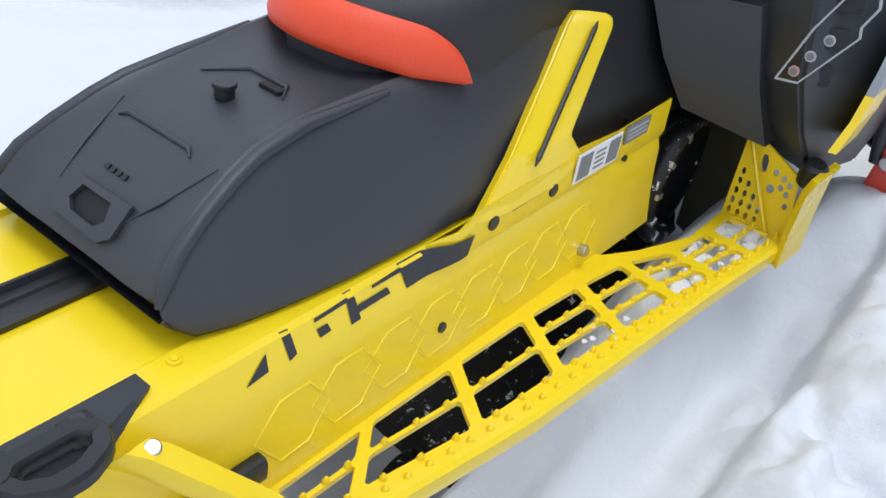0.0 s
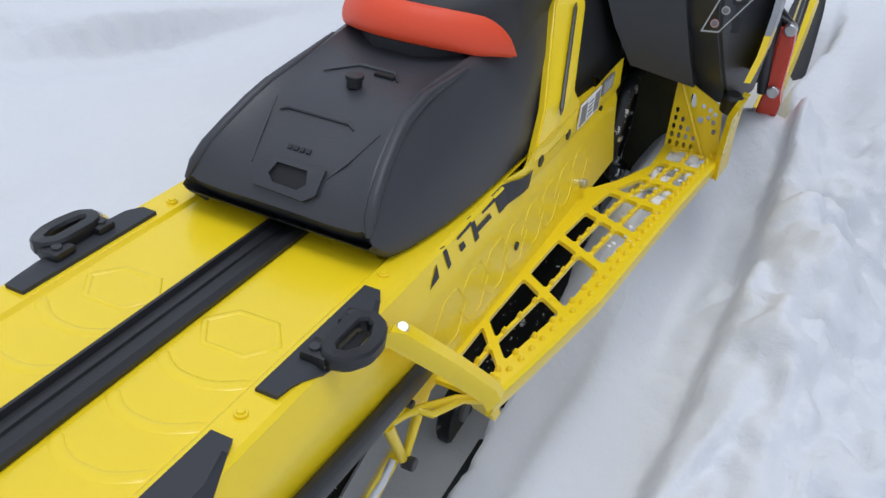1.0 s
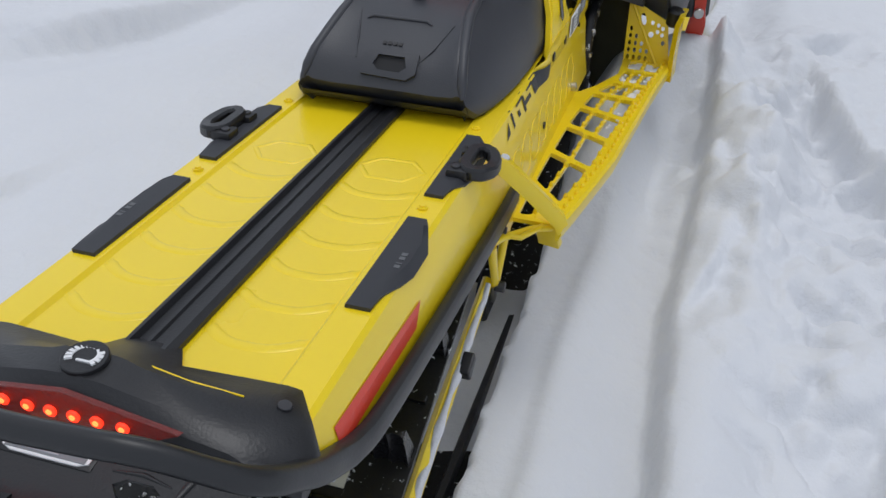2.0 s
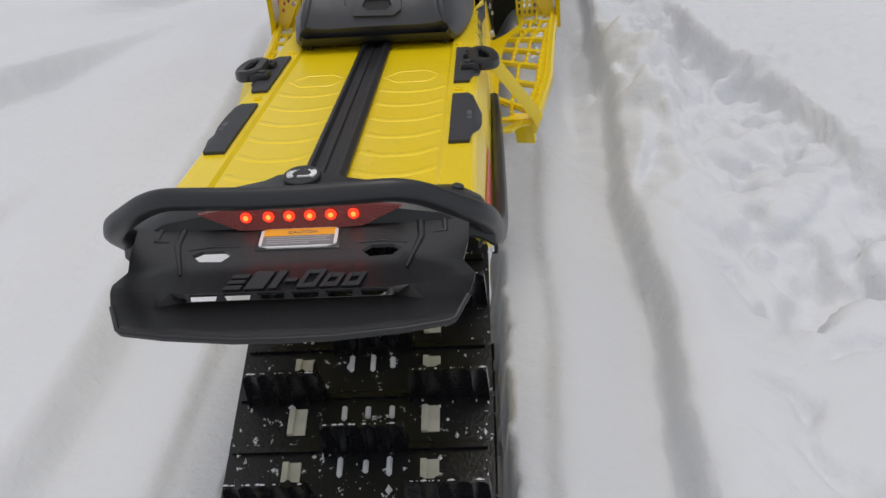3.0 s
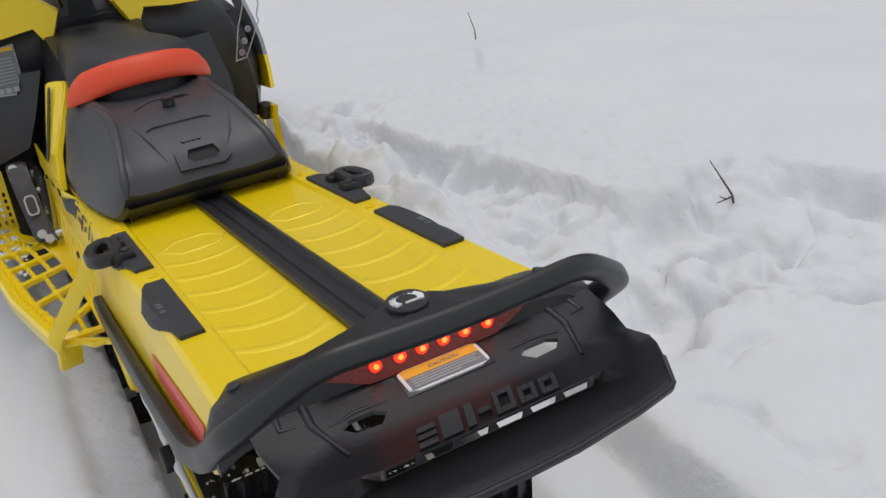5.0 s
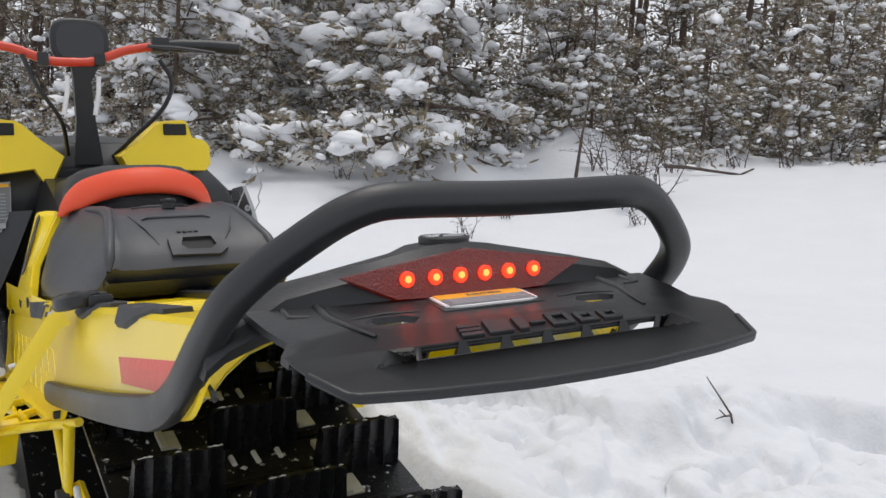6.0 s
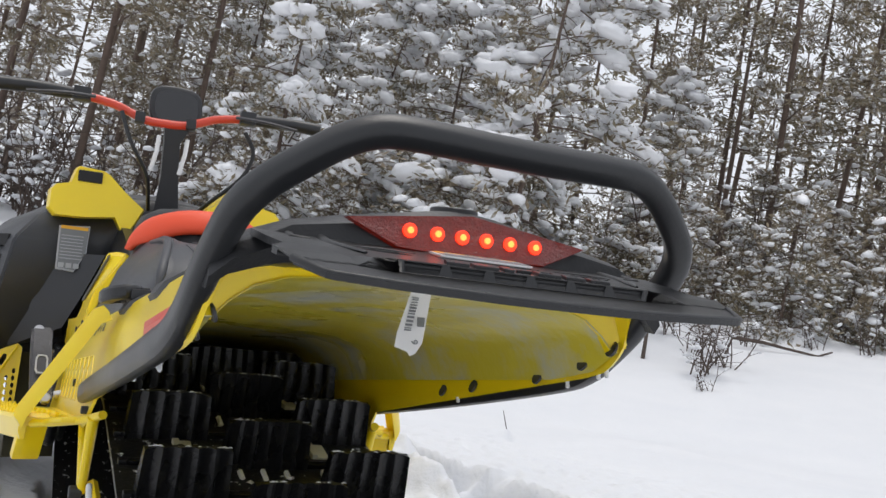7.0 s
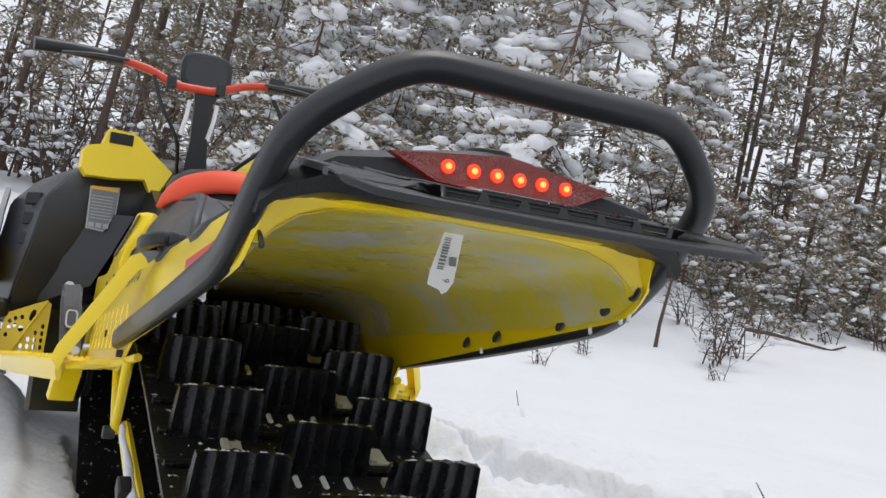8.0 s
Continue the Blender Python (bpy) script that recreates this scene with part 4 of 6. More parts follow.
    for s in (1, -1):
        tube(bm, [lay(s * 0.132, 0.004), lay(s * 0.134, 0.03), lay(s * 0.120, 0.066)], [0.0045, 0.004, 0.0015], 8, 0.6)
        tube(bm, [lay(s * 0.158, 0.004), lay(s * 0.160, 0.022), lay(s * 0.146, 0.024)], [0.0035, 0.003, 0.0015], 8, 0.6)
        tube(bm, [lay(s * 0.064, 0.036), lay(s * 0.092, 0.033), lay(s * 0.120, 0.038)], [0.001, 0.0025, 0.001], 8, 0.6)
    rim = [lay(u, v - 0.004) for u, v in low_edge] + [lay(0, 0.157)] + [lay(-u, v - 0.004) for u, v in low_edge[::-1]]
    tube(bm, [(x, y, z - 0.001) for x, y, z in rim], 0.0030, 8)
    part("stiffening_ribs", bm, BLACK, flap, smooth=50)
    # raised marque, as plain slanted blocks
    x = -0.068
    tilt = pose(0, 0, 0, 13.5, 0, 0)
    for wide, tall, hole in ((0.017, 0.017, 1), (0.019, 0.020, 0), (0.008, 0.020, 0), (0.012, 0.004, 0), (0.019, 0.020, 2), (0.017, 0.015, 2), (0.017, 0.015, 2)):
        bm = bmesh.new()
        base = Vector(lay(x + wide / 2, 0.0825))
        shear = Matrix(((1, 0.35, 0, 0), (0, 1, 0, 0), (0, 0, 1, 0), (0, 0, 0, 1)))
        m = Matrix.Translation(base) @ tilt @ shear @ Matrix.Diagonal((1.08, 1.35, 1, 1))
        if hole == 2:
            t = 0.0048
            for lo, hi in (((-wide / 2, 0), (-wide / 2 + t, tall)), ((wide / 2 - t, 0), (wide / 2, tall)), ((-wide / 2 + t, 0), (wide / 2 - t, t)), ((-wide / 2 + t, tall - t), (wide / 2 - t, tall))):
                box(bm, (*lo, -0.001), (*hi, 0.0024), 0.0006, m)
        elif hole == 1:
            for a, b in ((0, 0.0045), (0.0065, 0.0105), (0.0125, 0.017)):
                box(bm, (-wide / 2, a, -0.001), (wide / 2, b, 0.0024), 0.0006, m)
        else:
            off = 0.007 if tall < 0.01 else 0
            box(bm, (-wide / 2, off, -0.001), (wide / 2, off + tall, 0.0024), 0.0006, m)
        x += wide * 1.08 + 0.004
        part("marque_shape", bm, BLACK, flap, "raised black slanted shape")
    # caution label
    m = Matrix.Translation((0.000, -0.0825, 0.6055)) @ pose(0, 0, 0, 14, 0, 0) @ Matrix.Diagonal((0.92, 0.75, 1, 1))
    bm = bmesh.new()
    box(bm, (-0.051, -0.025, -0.005), (0.051, 0.024, 0.0), 0.003, m)
    part("label_boss", bm, BLACK, flap, smooth=35)
    bm = bmesh.new()
    sheet(bm, slot(0, 0, 0.093, 0.044, 24, 9.0), [], lambda u, v: m @ Vector((u, v, 0.0012)), (0, 0, -0.003))
    label = part("caution_label", bm, WHITE, flap, "white-edged caution label")
    bm = bmesh.new()
    sheet(bm, [(-0.0425, 0.003), (0.0425, 0.003), (0.0425, 0.0185), (-0.0425, 0.0185)], [], lambda u, v: m @ Vector((u, v, 0.0018)), (0, 0, -0.001))
    part("band", bm, ORANGE, label, "orange band")
    bm = bmesh.new()
    sheet(bm, [(-0.0425, -0.0185), (0.0425, -0.0185), (0.0425, 0.0022), (-0.0425, 0.0022)], [], lambda u, v: m @ Vector((u, v, 0.0018)), (0, 0, -0.001))
    part("band", bm, GREY, label, "dark print field")
    bm = bmesh.new()
    for k in range(4):
        wd = (0.038, 0.036, 0.038, 0.026)[k]
        box(bm, (-0.038, -0.0020 - 0.0046 * k, 0.0017), (-0.038 + 2 * wd, -0.0002 - 0.0046 * k, 0.0023), 0, m)
    part("print", bm, PALE, label)
    txt = bpy.data.curves.new("caution_text", "FONT")
    txt.body, txt.size, txt.extrude, txt.align_x = "CAUTION", 0.0078, 0.0002, "CENTER"
    tmp = new("caution_text", txt)
    bpy.context.view_layer.update()
    me = bpy.data.meshes.new_from_object(tmp.evaluated_get(bpy.context.evaluated_depsgraph_get()))
    bpy.data.objects.remove(tmp)
    me.materials.append(GREY)
    word = new("caution_text", me)
    word.parent, word.matrix_basis = label, m @ pose(0.004, 0.0070, 0.0022)


build_tail()


def build_underside():
    """The sticker, the dark discs drawn for the holes, and the icicles at the tunnel's open end."""
    def hang(u, v):
        """u across, v down the half-peeled sticker."""
        return (-0.003 + u - 0.10 * v, 0.050 + 0.25 * v, 0.5915 - v)
    bm = bmesh.new()
    sheet(bm, [(0, 0), (0.021, 0), (0.0245, 0.048), (0.020, 0.058), (0.015, 0.061), (0.011, 0.057), (-0.003, 0.053), (-0.004, 0.040)], [], hang, (0, 0.0006, 0))
    st = part("paper_sticker", bm, WHITE, sled, "torn white paper sticker hanging with printed bars")
    bm = bmesh.new()
    rng = random.Random(2)
    v = 0.006
    while v < 0.038:
        w = rng.choice((0.0008, 0.0012, 0.002))
        p = hang(0.002, v)
        box(bm, (p[0], p[1] - 0.0012, p[2] - w), (p[0] + 0.007, p[1] - 0.0004, p[2]))
        v += w + rng.choice((0.001, 0.0016))
    p = hang(0.0125, 0.024)
    box(bm, (p[0], p[1] - 0.0012, p[2] - 0.009), (p[0] + 0.0075, p[1] - 0.0004, p[2]))
    part("print", bm, GREY, st)
    txt = bpy.data.curves.new("sticker_number", "FONT")
    txt.body, txt.size, txt.extrude = "66", 0.010, 0.0002
    tmp = new("sticker_number", txt)
    bpy.context.view_layer.update()
    me = bpy.data.meshes.new_from_object(tmp.evaluated_get(bpy.context.evaluated_depsgraph_get()))
    bpy.data.objects.remove(tmp)
    me.materials.append(GREY)
    word = new("sticker_number", me)
    word.parent, word.matrix_basis = st, Matrix.Translation(Vector(hang(0.0195, 0.050)) + Vector((0, -0.0012, 0))) @ pose(0, 0, 0, 90, 0, 0) @ pose(0, 0, 0, 0, 0, 90)
    # thin dark discs stand in for the shade of recessed holes in the wall
    for y, z in ((0.005, 0.550), (0.058, 0.537), (0.151, 0.523), (0.31, 0.512), (0.40, 0.506)):
        for s in (1, -1):
            bm = bmesh.new()
            disc(bm, (s * min(wall_x(z) - 0.0045, 0.1975 + (0.545 - z) * 0.2), y, z), (1, 0, -0.4 * s), 0.0085, 0.003, 16)
            part("plug", bm, DARKMETAL, sled)
    for s, y, d in ((1, 0.030, 0.009), (1, 0.044, 0.006), (1, 0.10, 0.007), (1, 0.36, 0.005), (-1, 0.16, 0.011), (-1, 0.175, 0.006), (-1, 0.33, 0.005)):
        z = float(np.interp(y, (0, 0.06, 0.66), (0.54, 0.522, 0.468)))
        bm = bmesh.new()
        tube(bm, [(s * 0.209, y, z + 0.003), (s * 0.209, y, z - d * 0.35), (s * 0.209, y, z - d * 0.8), (s * 0.209, y, z - d)], [0.0034, 0.0022, 0.0026, 0.0008], 7)
        part("ice_drop", bm, ICE, sled, "small frozen drop")


ICE = material("clear_ice", (0.75, 0.77, 0.8), 0.08, coat=0.5, vary=0.05)
build_underside()


def belt_path():
    """The loop of the track as (y, z) points at even steps."""
    def arc(cy, cz, r, a0, a1, n):
        return [(cy + r * math.cos(radians(a0 + (a1 - a0) * k / n)), cz + r * math.sin(radians(a0 + (a1 - a0) * k / n))) for k in range(n + 1)]
    pts = arc(-0.041, 0.012, 0.10, 270, 112.8, 16)
    pts += [(0.343, 0.282), (0.60, 0.390), (0.78, 0.462), (0.92, 0.492), (1.2, 0.505), (1.5, 0.545)]
    pts += arc(1.745, 0.46, 0.125, 105, -50, 14)
    pts += [(1.50, 0.10), (1.36, -0.02)] + arc(1.22, 0.012, 0.10, -30, -90, 6)
    out, carry, step = [], 0.0, 0.0889 / 6
    pts.append(pts[0])
    for (a, b), (c, d) in zip(pts, pts[1:]):
        ln = math.hypot(c - a, d - b)
        t = carry
        while t < ln:
            out.append((a + (c - a) * t / ln, b + (d - b) * t / ln))
            t += step
        carry = t - ln
    return out


def build_track():
    path = belt_path()
    # start where a row of outer lugs stands
    start = min(range(len(path)), key=lambda k: abs(path[k][0] - 0.343) + (9 if path[k][1] < 0.1 else 0))
    path = path[start:] + path[:start]
    n = len(path)
    frames = []
    for k in range(n):
        a, b = Vector(path[k - 1]), Vector(path[(k + 1) % n])
        d = (b - a).normalized()
        frames.append((Vector((0, *path[k])), Vector((0, d.x, d.y)), Vector((0, -d.y, d.x))))
    bm = bmesh.new()
    rings = []
    for p, d, o in frames:
        ring = [(x, o * 0.003) for x in np.linspace(-0.192, 0.199, 9)] + [(x, o * -0.005) for x in (0.199, 0.07, -0.07, -0.192)]
        rings.append([p + Vector((x, 0, 0)) + q for x, q in ring])
    loft(bm, rings + [rings[0]], caps=False)
    bmesh.ops.remove_doubles(bm, verts=bm.verts, dist=0.0003)
    track = part("track", bm, RUBBER, sled, "black rubber track with tall lugs and snow flecks", smooth=30)

    def lug(width, ribs):
        b = bmesh.new()
        cols = []
        steps = ribs * 4
        for k in range(steps + 1):
            x = width * (k / steps - 0.5)
            bulge = 0.0055 * max(0, math.cos(2 * math.pi * k / 4))
            edge = 1 - 0.06 * (abs(k / steps - 0.5) * 2) ** 4
            cols.append([(x, -0.009 - bulge, 0), (x * 0.985, -0.0055 - bulge, 0.03), (x * 0.95, -0.003 - bulge * 0.7, 0.072 * edge), (x * 0.95, 0.003 + bulge * 0.7, 0.072 * edge),
                         (x * 0.985, 0.0055 + bulge, 0.03), (x, 0.009 + bulge, 0)])
        loft(b, cols)
        return b
    kinds, tops = {}, []
    rows = n // 6
    for r in range(-20, rows - 20):
        p, d, o = frames[(r * 6) % n]
        m = Matrix.Translation(p + o * 0.002) @ Matrix((Vector((1, 0, 0)), d, o)).transposed().to_4x4()
        places = ((0.0135, 0.124, 6),) if r % 2 else ((0.1345, 0.121, 5), (-0.1135, 0.117, 5))
        for x, wide, ribs in places:
            mm = m @ Matrix.Translation((x, 0, 0))
            tops.append((p, o, x, wide))
            if wide not in kinds:
                kinds[wide] = part("lug", lug(wide, ribs), PADDLE, track, smooth=40)
                kinds[wide].matrix_basis = mm
            else:
                share("lug", kinds[wide], track, mm)
        # low bar that ties the row together
        if "bar" not in kinds:
            b = bmesh.new()
            box(b, (-0.186, -0.006, 0), (0.190, 0.006, 0.008), 0.002)
            kinds["bar"] = part("cross_bar", b, PADDLE, track)
            kinds["bar"].matrix_basis = m
        else:
            share("cross_bar", kinds["bar"], track, m)
        for x in (-0.094, 0.106):
            mm = m @ Matrix.Translation((x, -0.044, 0.0015))
            if "clip" not in kinds:
                b = bmesh.new()
                box(b, (-0.0135, -0.022, 0), (0.0135, 0.022, 0.004), 0.0015)
                box(b, (-0.0135, -0.022, 0.002), (-0.004, 0.022, 0.008), 0.0015)
                kinds["clip"] = part("track_clip", b, CLIP, track, "pale steel track clip")
                kinds["clip"].matrix_basis = mm
            else:
                share("track_clip", kinds["clip"], track, mm)
    # snow pressed into the grooves between the lugs
    bm = bmesh.new()
    rng = random.Random(4)
    for k in range(0, n, 2):
        p, d, o = frames[k]
        if not (p.y < 1.0 and o.z > -0.3):
            continue
        drift = math.exp(-((p.y + 0.02) / 0.025) ** 2) if p.z > 0.05 else 0
        for q in range(14 + int(120 * drift)):
            x = rng.uniform(-0.185, 0.192) if q < 14 else rng.gauss(0.062, 0.022)
            r = rng.choice((0.0008, 0.001, 0.001, 0.0012, 0.0014, 0.0018, 0.0024, 0.0034)) * (1 if q < 14 else 1.5)
            a = p + Vector((x, 0, 0)) + d * rng.uniform(-.01, .01) + o * 0.002
            tube(bm, [a, a + o * r * 0.5 + d * r * rng.uniform(-1, 1), a + o * r * 0.8 + d * r * rng.uniform(-2, 2)], [r * rng.uniform(0.6, 1.3), r * 0.8, r * 0.2], 4, rng.uniform(0.5, 2.0))
    # three short bars of snow behind each row
    for r in range(-14, 12):
        p, d, o = frames[(r * 6 - 2) % n]
        for x in (-0.022, 0.012, 0.045):
            if r % 2 or rng.random() < 0.6:
                a = p + Vector((x + rng.uniform(-.003, .003), 0, 0)) + o * 0.004
                h = rng.uniform(0.010, 0.017)
                tube(bm, [a - d * h, a - d * h * 0.8, a + d * h * 0.8, a + d * h], [0.001, 0.0042, 0.0042, 0.001], 6)
    # crumbs along the top edges of the lugs
    for p, o, x, wide in tops:
        if p.y < 0.9 and o.z > -0.3:
            for q in range(16):
                r = rng.choice((0.0008, 0.0012, 0.0016, 0.0022))
                a = p + Vector((x + wide * rng.uniform(-0.45, 0.45), 0, 0)) + o * rng.uniform(0.0725, 0.0735)
                tube(bm, [a - Vector((2 * r, 0, 0)), a + o * r * 0.4, a + Vector((2 * r, 0, 0))], [r * 0.4, r, r * 0.3], 5, 0.6)
    tagged(part("packed_snow", bm, CRUST, track, "snow packed in the grooves"), kind="stuff")
    # slide rails, arms and wheels inside the loop
    for s in (1, -1):
        bm = bmesh.new()
        tube(bm, [(s * 0.165, 1.25, -0.06), (s * 0.165, 0.6, -0.085), (s * 0.165, 0.0, -0.07)], 0.012, 6, 1.6)
        part("slide_rail", bm, DARKMETAL, sled, smooth=40)
        bm = bmesh.new()
        tube(bm, [(s * 0.200, 0.731, 0.338), (s * 0.186, 0.52, 0.215), (s * 0.179, 0.36, 0.128), (s * 0.174, 0.27, 0.080)], [0.010, 0.013, 0.013, 0.012], 8, 1.5)
        arm = part("rear_arm", bm, YELLOW, sled, "yellow suspension arm caked with snow", smooth=50)
        bm = bmesh.new()
        pts = [Vector((s * 0.205, 0.715, 0.340)).lerp(Vector((s * 0.186, 0.36, 0.138)), k / 14) for k in range(15)]
        rng = random.Random(12)
        tube(bm, [p + Vector((0, rng.uniform(-.004, .004), rng.uniform(-.004, .006))) for p in pts], [rng.uniform(0.004, 0.010) for _ in pts], 7)
        part("caked_snow", bm, CRUST, arm, "snow caked along the arm", smooth=60)
        bm = bmesh.new()
        box(bm, (-0.010, -0.018, -0.012), (0.010, 0.022, 0.012), 0.004, Matrix.Translation((s * 0.207, 0.585, 0.262)) @ pose(0, 0, 0, 30, 0, 0))
        part("bump_stop", bm, BLACK, arm)
        for y, z, r in ((-0.041, 0.012, 0.088), (1.22, 0.0, 0.07), (0.62, -0.02, 0.06)):
            bm = bmesh.new()
            disc(bm, (s * 0.10, y, z), (1, 0, 0), r, 0.028, 24, 0.2)
            wheel = part("idler_wheel", bm, RUBBER, sled, "black idler wheel", smooth=40)
            bm = bmesh.new()
            disc(bm, (s * 0.116, y, z), (1, 0, 0), r * 0.3, 0.012, 14)
            part("hub", bm, STEEL, wheel)
        bm = bmesh.new()
        disc(bm, (s * 0.186, 1.745, 0.46), (1, 0, 0), 0.114, 0.012, 28, 0.3)
        part("drive_cover", bm, RUBBER_PLAIN, track, "black drive wheel cover", smooth=40)
        # edge of the belt round the drive wheel, with its clips, seen in the foot well
        bm = bmesh.new()
        tube(bm, [(s * 0.212, 1.745 + 0.112 * math.cos(radians(a)), 0.46 + 0.112 * math.sin(radians(a))) for a in range(80, 281, 10)], 0.016, 8)
        part("belt_edge", bm, RUBBER, track, "wet black belt edge", smooth=50)
        for k in range(6):
            a = radians(120 + 28 * k)
            bm = bmesh.new()
            box(bm, (-0.006, -0.009, -0.005), (0.004, 0.009, 0.005), 0.0015, Matrix.Translation((s * 0.226, 1.745 + 0.112 * math.cos(a), 0.46 + 0.112 * math.sin(a))) @ pose(0, 0, 0, math.degrees(a), 0, 0))
            part("clip_end", bm, STEEL, track, "bright clip end")


build_track()


def build_tank():
    """The moulded black storage tank behind the seat, and the seat."""
    skirt = [(0.780, 0.126, 0.604, 0.120, 0.612), (0.752, 0.138, 0.624, 0.131, 0.640)]
    secs = [(0.7455, 0.141, 0.628, 0.131, 0.650), (0.757, 0.147, 0.618, 0.126, 0.670), (0.775, 0.154, 0.606, 0.121, 0.690), (0.81, 0.163, 0.603, 0.113, 0.712), (0.85, 0.170, 0.603, 0.106, 0.732),
            (0.885, 0.175, 0.603, 0.101, 0.745), (0.95, 0.181, 0.603, 0.097, 0.756), (1.06, 0.185, 0.603, 0.106, 0.766), (1.16, 0.185, 0.603, 0.116, 0.772), (1.28, 0.176, 0.606, 0.108, 0.776), (1.40, 0.165, 0.61, 0.098, 0.778)]
    bm = bmesh.new()
    rings = []
    for y, b, z0, t, z1 in skirt + secs:
        h = z1 - z0
        half = [(b - 0.006, z0), (b, z0 + 0.008), (b - 0.002, z0 + min(0.036, h * 0.45)), (b + (t - b) * 0.45, z0 + h * 0.66), (t + 0.012, z1 - 0.016), (t + 0.004, z1 - 0.003), (t - 0.006, z1 + 0.001),
                (t - 0.014, z1 - 0.003), (t * 0.62, z1 - 0.005), (t * 0.3, z1 - 0.004)]
        rings.append([(x, y, z) for x, z in half] + [(0, y, z1 - 0.004)] + [(-x, y, z) for x, z in half[::-1]])
    loft(bm, rings)
    tank = part("storage_tank", bm, TANK, sled, "moulded black storage tank behind the seat", smooth=38)

    def face(x, y, lift=0.001):
        ys = [s[0] for s in secs]
        return Vector((x, y, float(np.interp(y, ys, [s[4] for s in secs])) - 0.004 + lift))
    # hand hold: a raised frame; a black six-sided sheet paints the opening's shade
    bm = bmesh.new()
    def lay(u, v):
        return face(u + 0.008, 0.768 + v * 0.72, 0.0025)
    sheet(bm, [(-0.045, -0.020), (0.030, -0.022), (0.045, -0.014), (0.044, 0.022), (-0.036, 0.020), (-0.046, 0.012)],
          [[(-0.028, -0.004), (-0.018, -0.013), (0.018, -0.014), (0.028, -0.005), (0.022, 0.012), (-0.022, 0.012)]], lay, (0, -0.0035, 0.0035))
    part("hand_hold_frame", bm, TANK, tank, smooth=20)
    bm = bmesh.new()
    sheet(bm, [(-0.028, -0.004), (-0.018, -0.013), (0.018, -0.014), (0.028, -0.005), (0.022, 0.012), (-0.022, 0.012)], [], lay, (0, 0.001, -0.001))
    part("hand_hold", bm, RUBBER_PLAIN, tank, "black sheet in the hand hold, for the shade within")
    for pts, r in (([(-0.060, 0.846), (-0.05, 0.853), (0.042, 0.853), (0.052, 0.846)], [0.001, 0.0032, 0.0032, 0.001]), ([(0.052, 0.772), (0.070, 0.800), (0.088, 0.850)], [0.0008, 0.0018, 0.0008]),
                   ([(-0.052, 0.772), (-0.062, 0.81), (-0.077, 0.865)], [0.0008, 0.0018, 0.0008]), ([(-0.055, 0.945), (-0.02, 0.985), (0.035, 0.985), (0.05, 0.965)], [0.001, 0.0035, 0.0035, 0.001])):
        bm = bmesh.new()
        tube(bm, [face(x, y) for x, y in pts], r, 8)
        part("moulded_ridge", bm, TANK, tank, smooth=60)
    for s in (1, -1):
        bm = bmesh.new()
        tube(bm, [(s * (t + 0.004), y, z - 0.005) for y, b, z0, t, z in secs[0:8]], [0.004] + [0.0085] * 6 + [0.004], 8)
        part("edge_bead", bm, TANK, tank, smooth=60)
    bm = bmesh.new()
    disc(bm, face(0.004, 0.928, 0.006), (0, 0, 1), 0.011, 0.014, 14)
    disc(bm, face(0.004, 0.928, 0.014), (0, 0, 1), 0.013, 0.006, 14)
    part("knob", bm, BLACK, tank, "small black knob", smooth=40)
    bm = bmesh.new()
    for k in range(4):
        box(bm, (-0.016 + 0.009 * k, -0.002, 0), (-0.010 + 0.009 * k, 0.004, 0.0016), 0, Matrix.Translation(face(0, 0.800)) @ pose(0, 0, 0, 35, 0, 0))
    part("print", bm, BLACK, tank, "small moulded mark")
    # solid black block set where a recess lies dark with shade
    bm = bmesh.new()
    box(bm, (0.012, -0.006, -0.004), (0.042, 0.006, 0.0035), 0.002, Matrix.Translation(face(0, 0.972)))
    part("latch_slot", bm, RUBBER_PLAIN, tank, "black block drawn for the shade of the latch slot")

    # seat
    secs2 = [(1.052, 0.035, 0.745, 0.03, 0.806), (1.075, 0.065, 0.735, 0.055, 0.829), (1.11, 0.098, 0.725, 0.084, 0.843), (1.16, 0.126, 0.71, 0.108, 0.849), (1.22, 0.131, 0.70, 0.115, 0.850), (1.35, 0.112, 0.66, 0.102, 0.853), (1.5, 0.108, 0.64, 0.096, 0.862), (1.62, 0.105, 0.64, 0.09, 0.872), (1.72, 0.10, 0.64, 0.085, 0.88)]
    bm = bmesh.new()
    rings = []
    for y, b, z0, t, z1 in secs2:
        half = [(b * 0.9, z0), (b, z0 + 0.01), (b * 0.4 + t * 0.6 + 0.004, z1 - 0.035), (t, z1 - 0.014), (t * 0.82, z1 - 0.003), (t * 0.45, z1 + 0.002)]
        rings.append([(x, y, z) for x, z in half] + [(0, y, z1 + 0.002)] + [(-x, y, z) for x, z in half[::-1]])
    loft(bm, rings)
    seat = part("seat", bm, VINYL, sled, "black vinyl seat", smooth=50)
    path = [(0.137, 1.165, 0.760), (0.129, 1.140, 0.780), (0.106, 1.105, 0.796), (0.066, 1.068, 0.807), (0.03, 1.052, 0.811), (0.0, 1.048, 0.812)]
    path = curve_points(path + mirrored(path[-2::-1]), 4)
    bm = bmesh.new()
    rings = []
    for i, p in enumerate(path):
        f = 1 - abs(i / (len(path) - 1) * 2 - 1)
        h = 0.003 + 0.0255 * min(1, f * 2.6) ** 0.7
        d = (path[min(i + 1, len(path) - 1)] - path[max(i - 1, 0)]).normalized()
        out = d.cross(Vector((0, 0, 1))).normalized() * -1
        if out.dot(Vector((p.x * 0.6, p.y - 1.35, 0))) < 0:
            out = -out
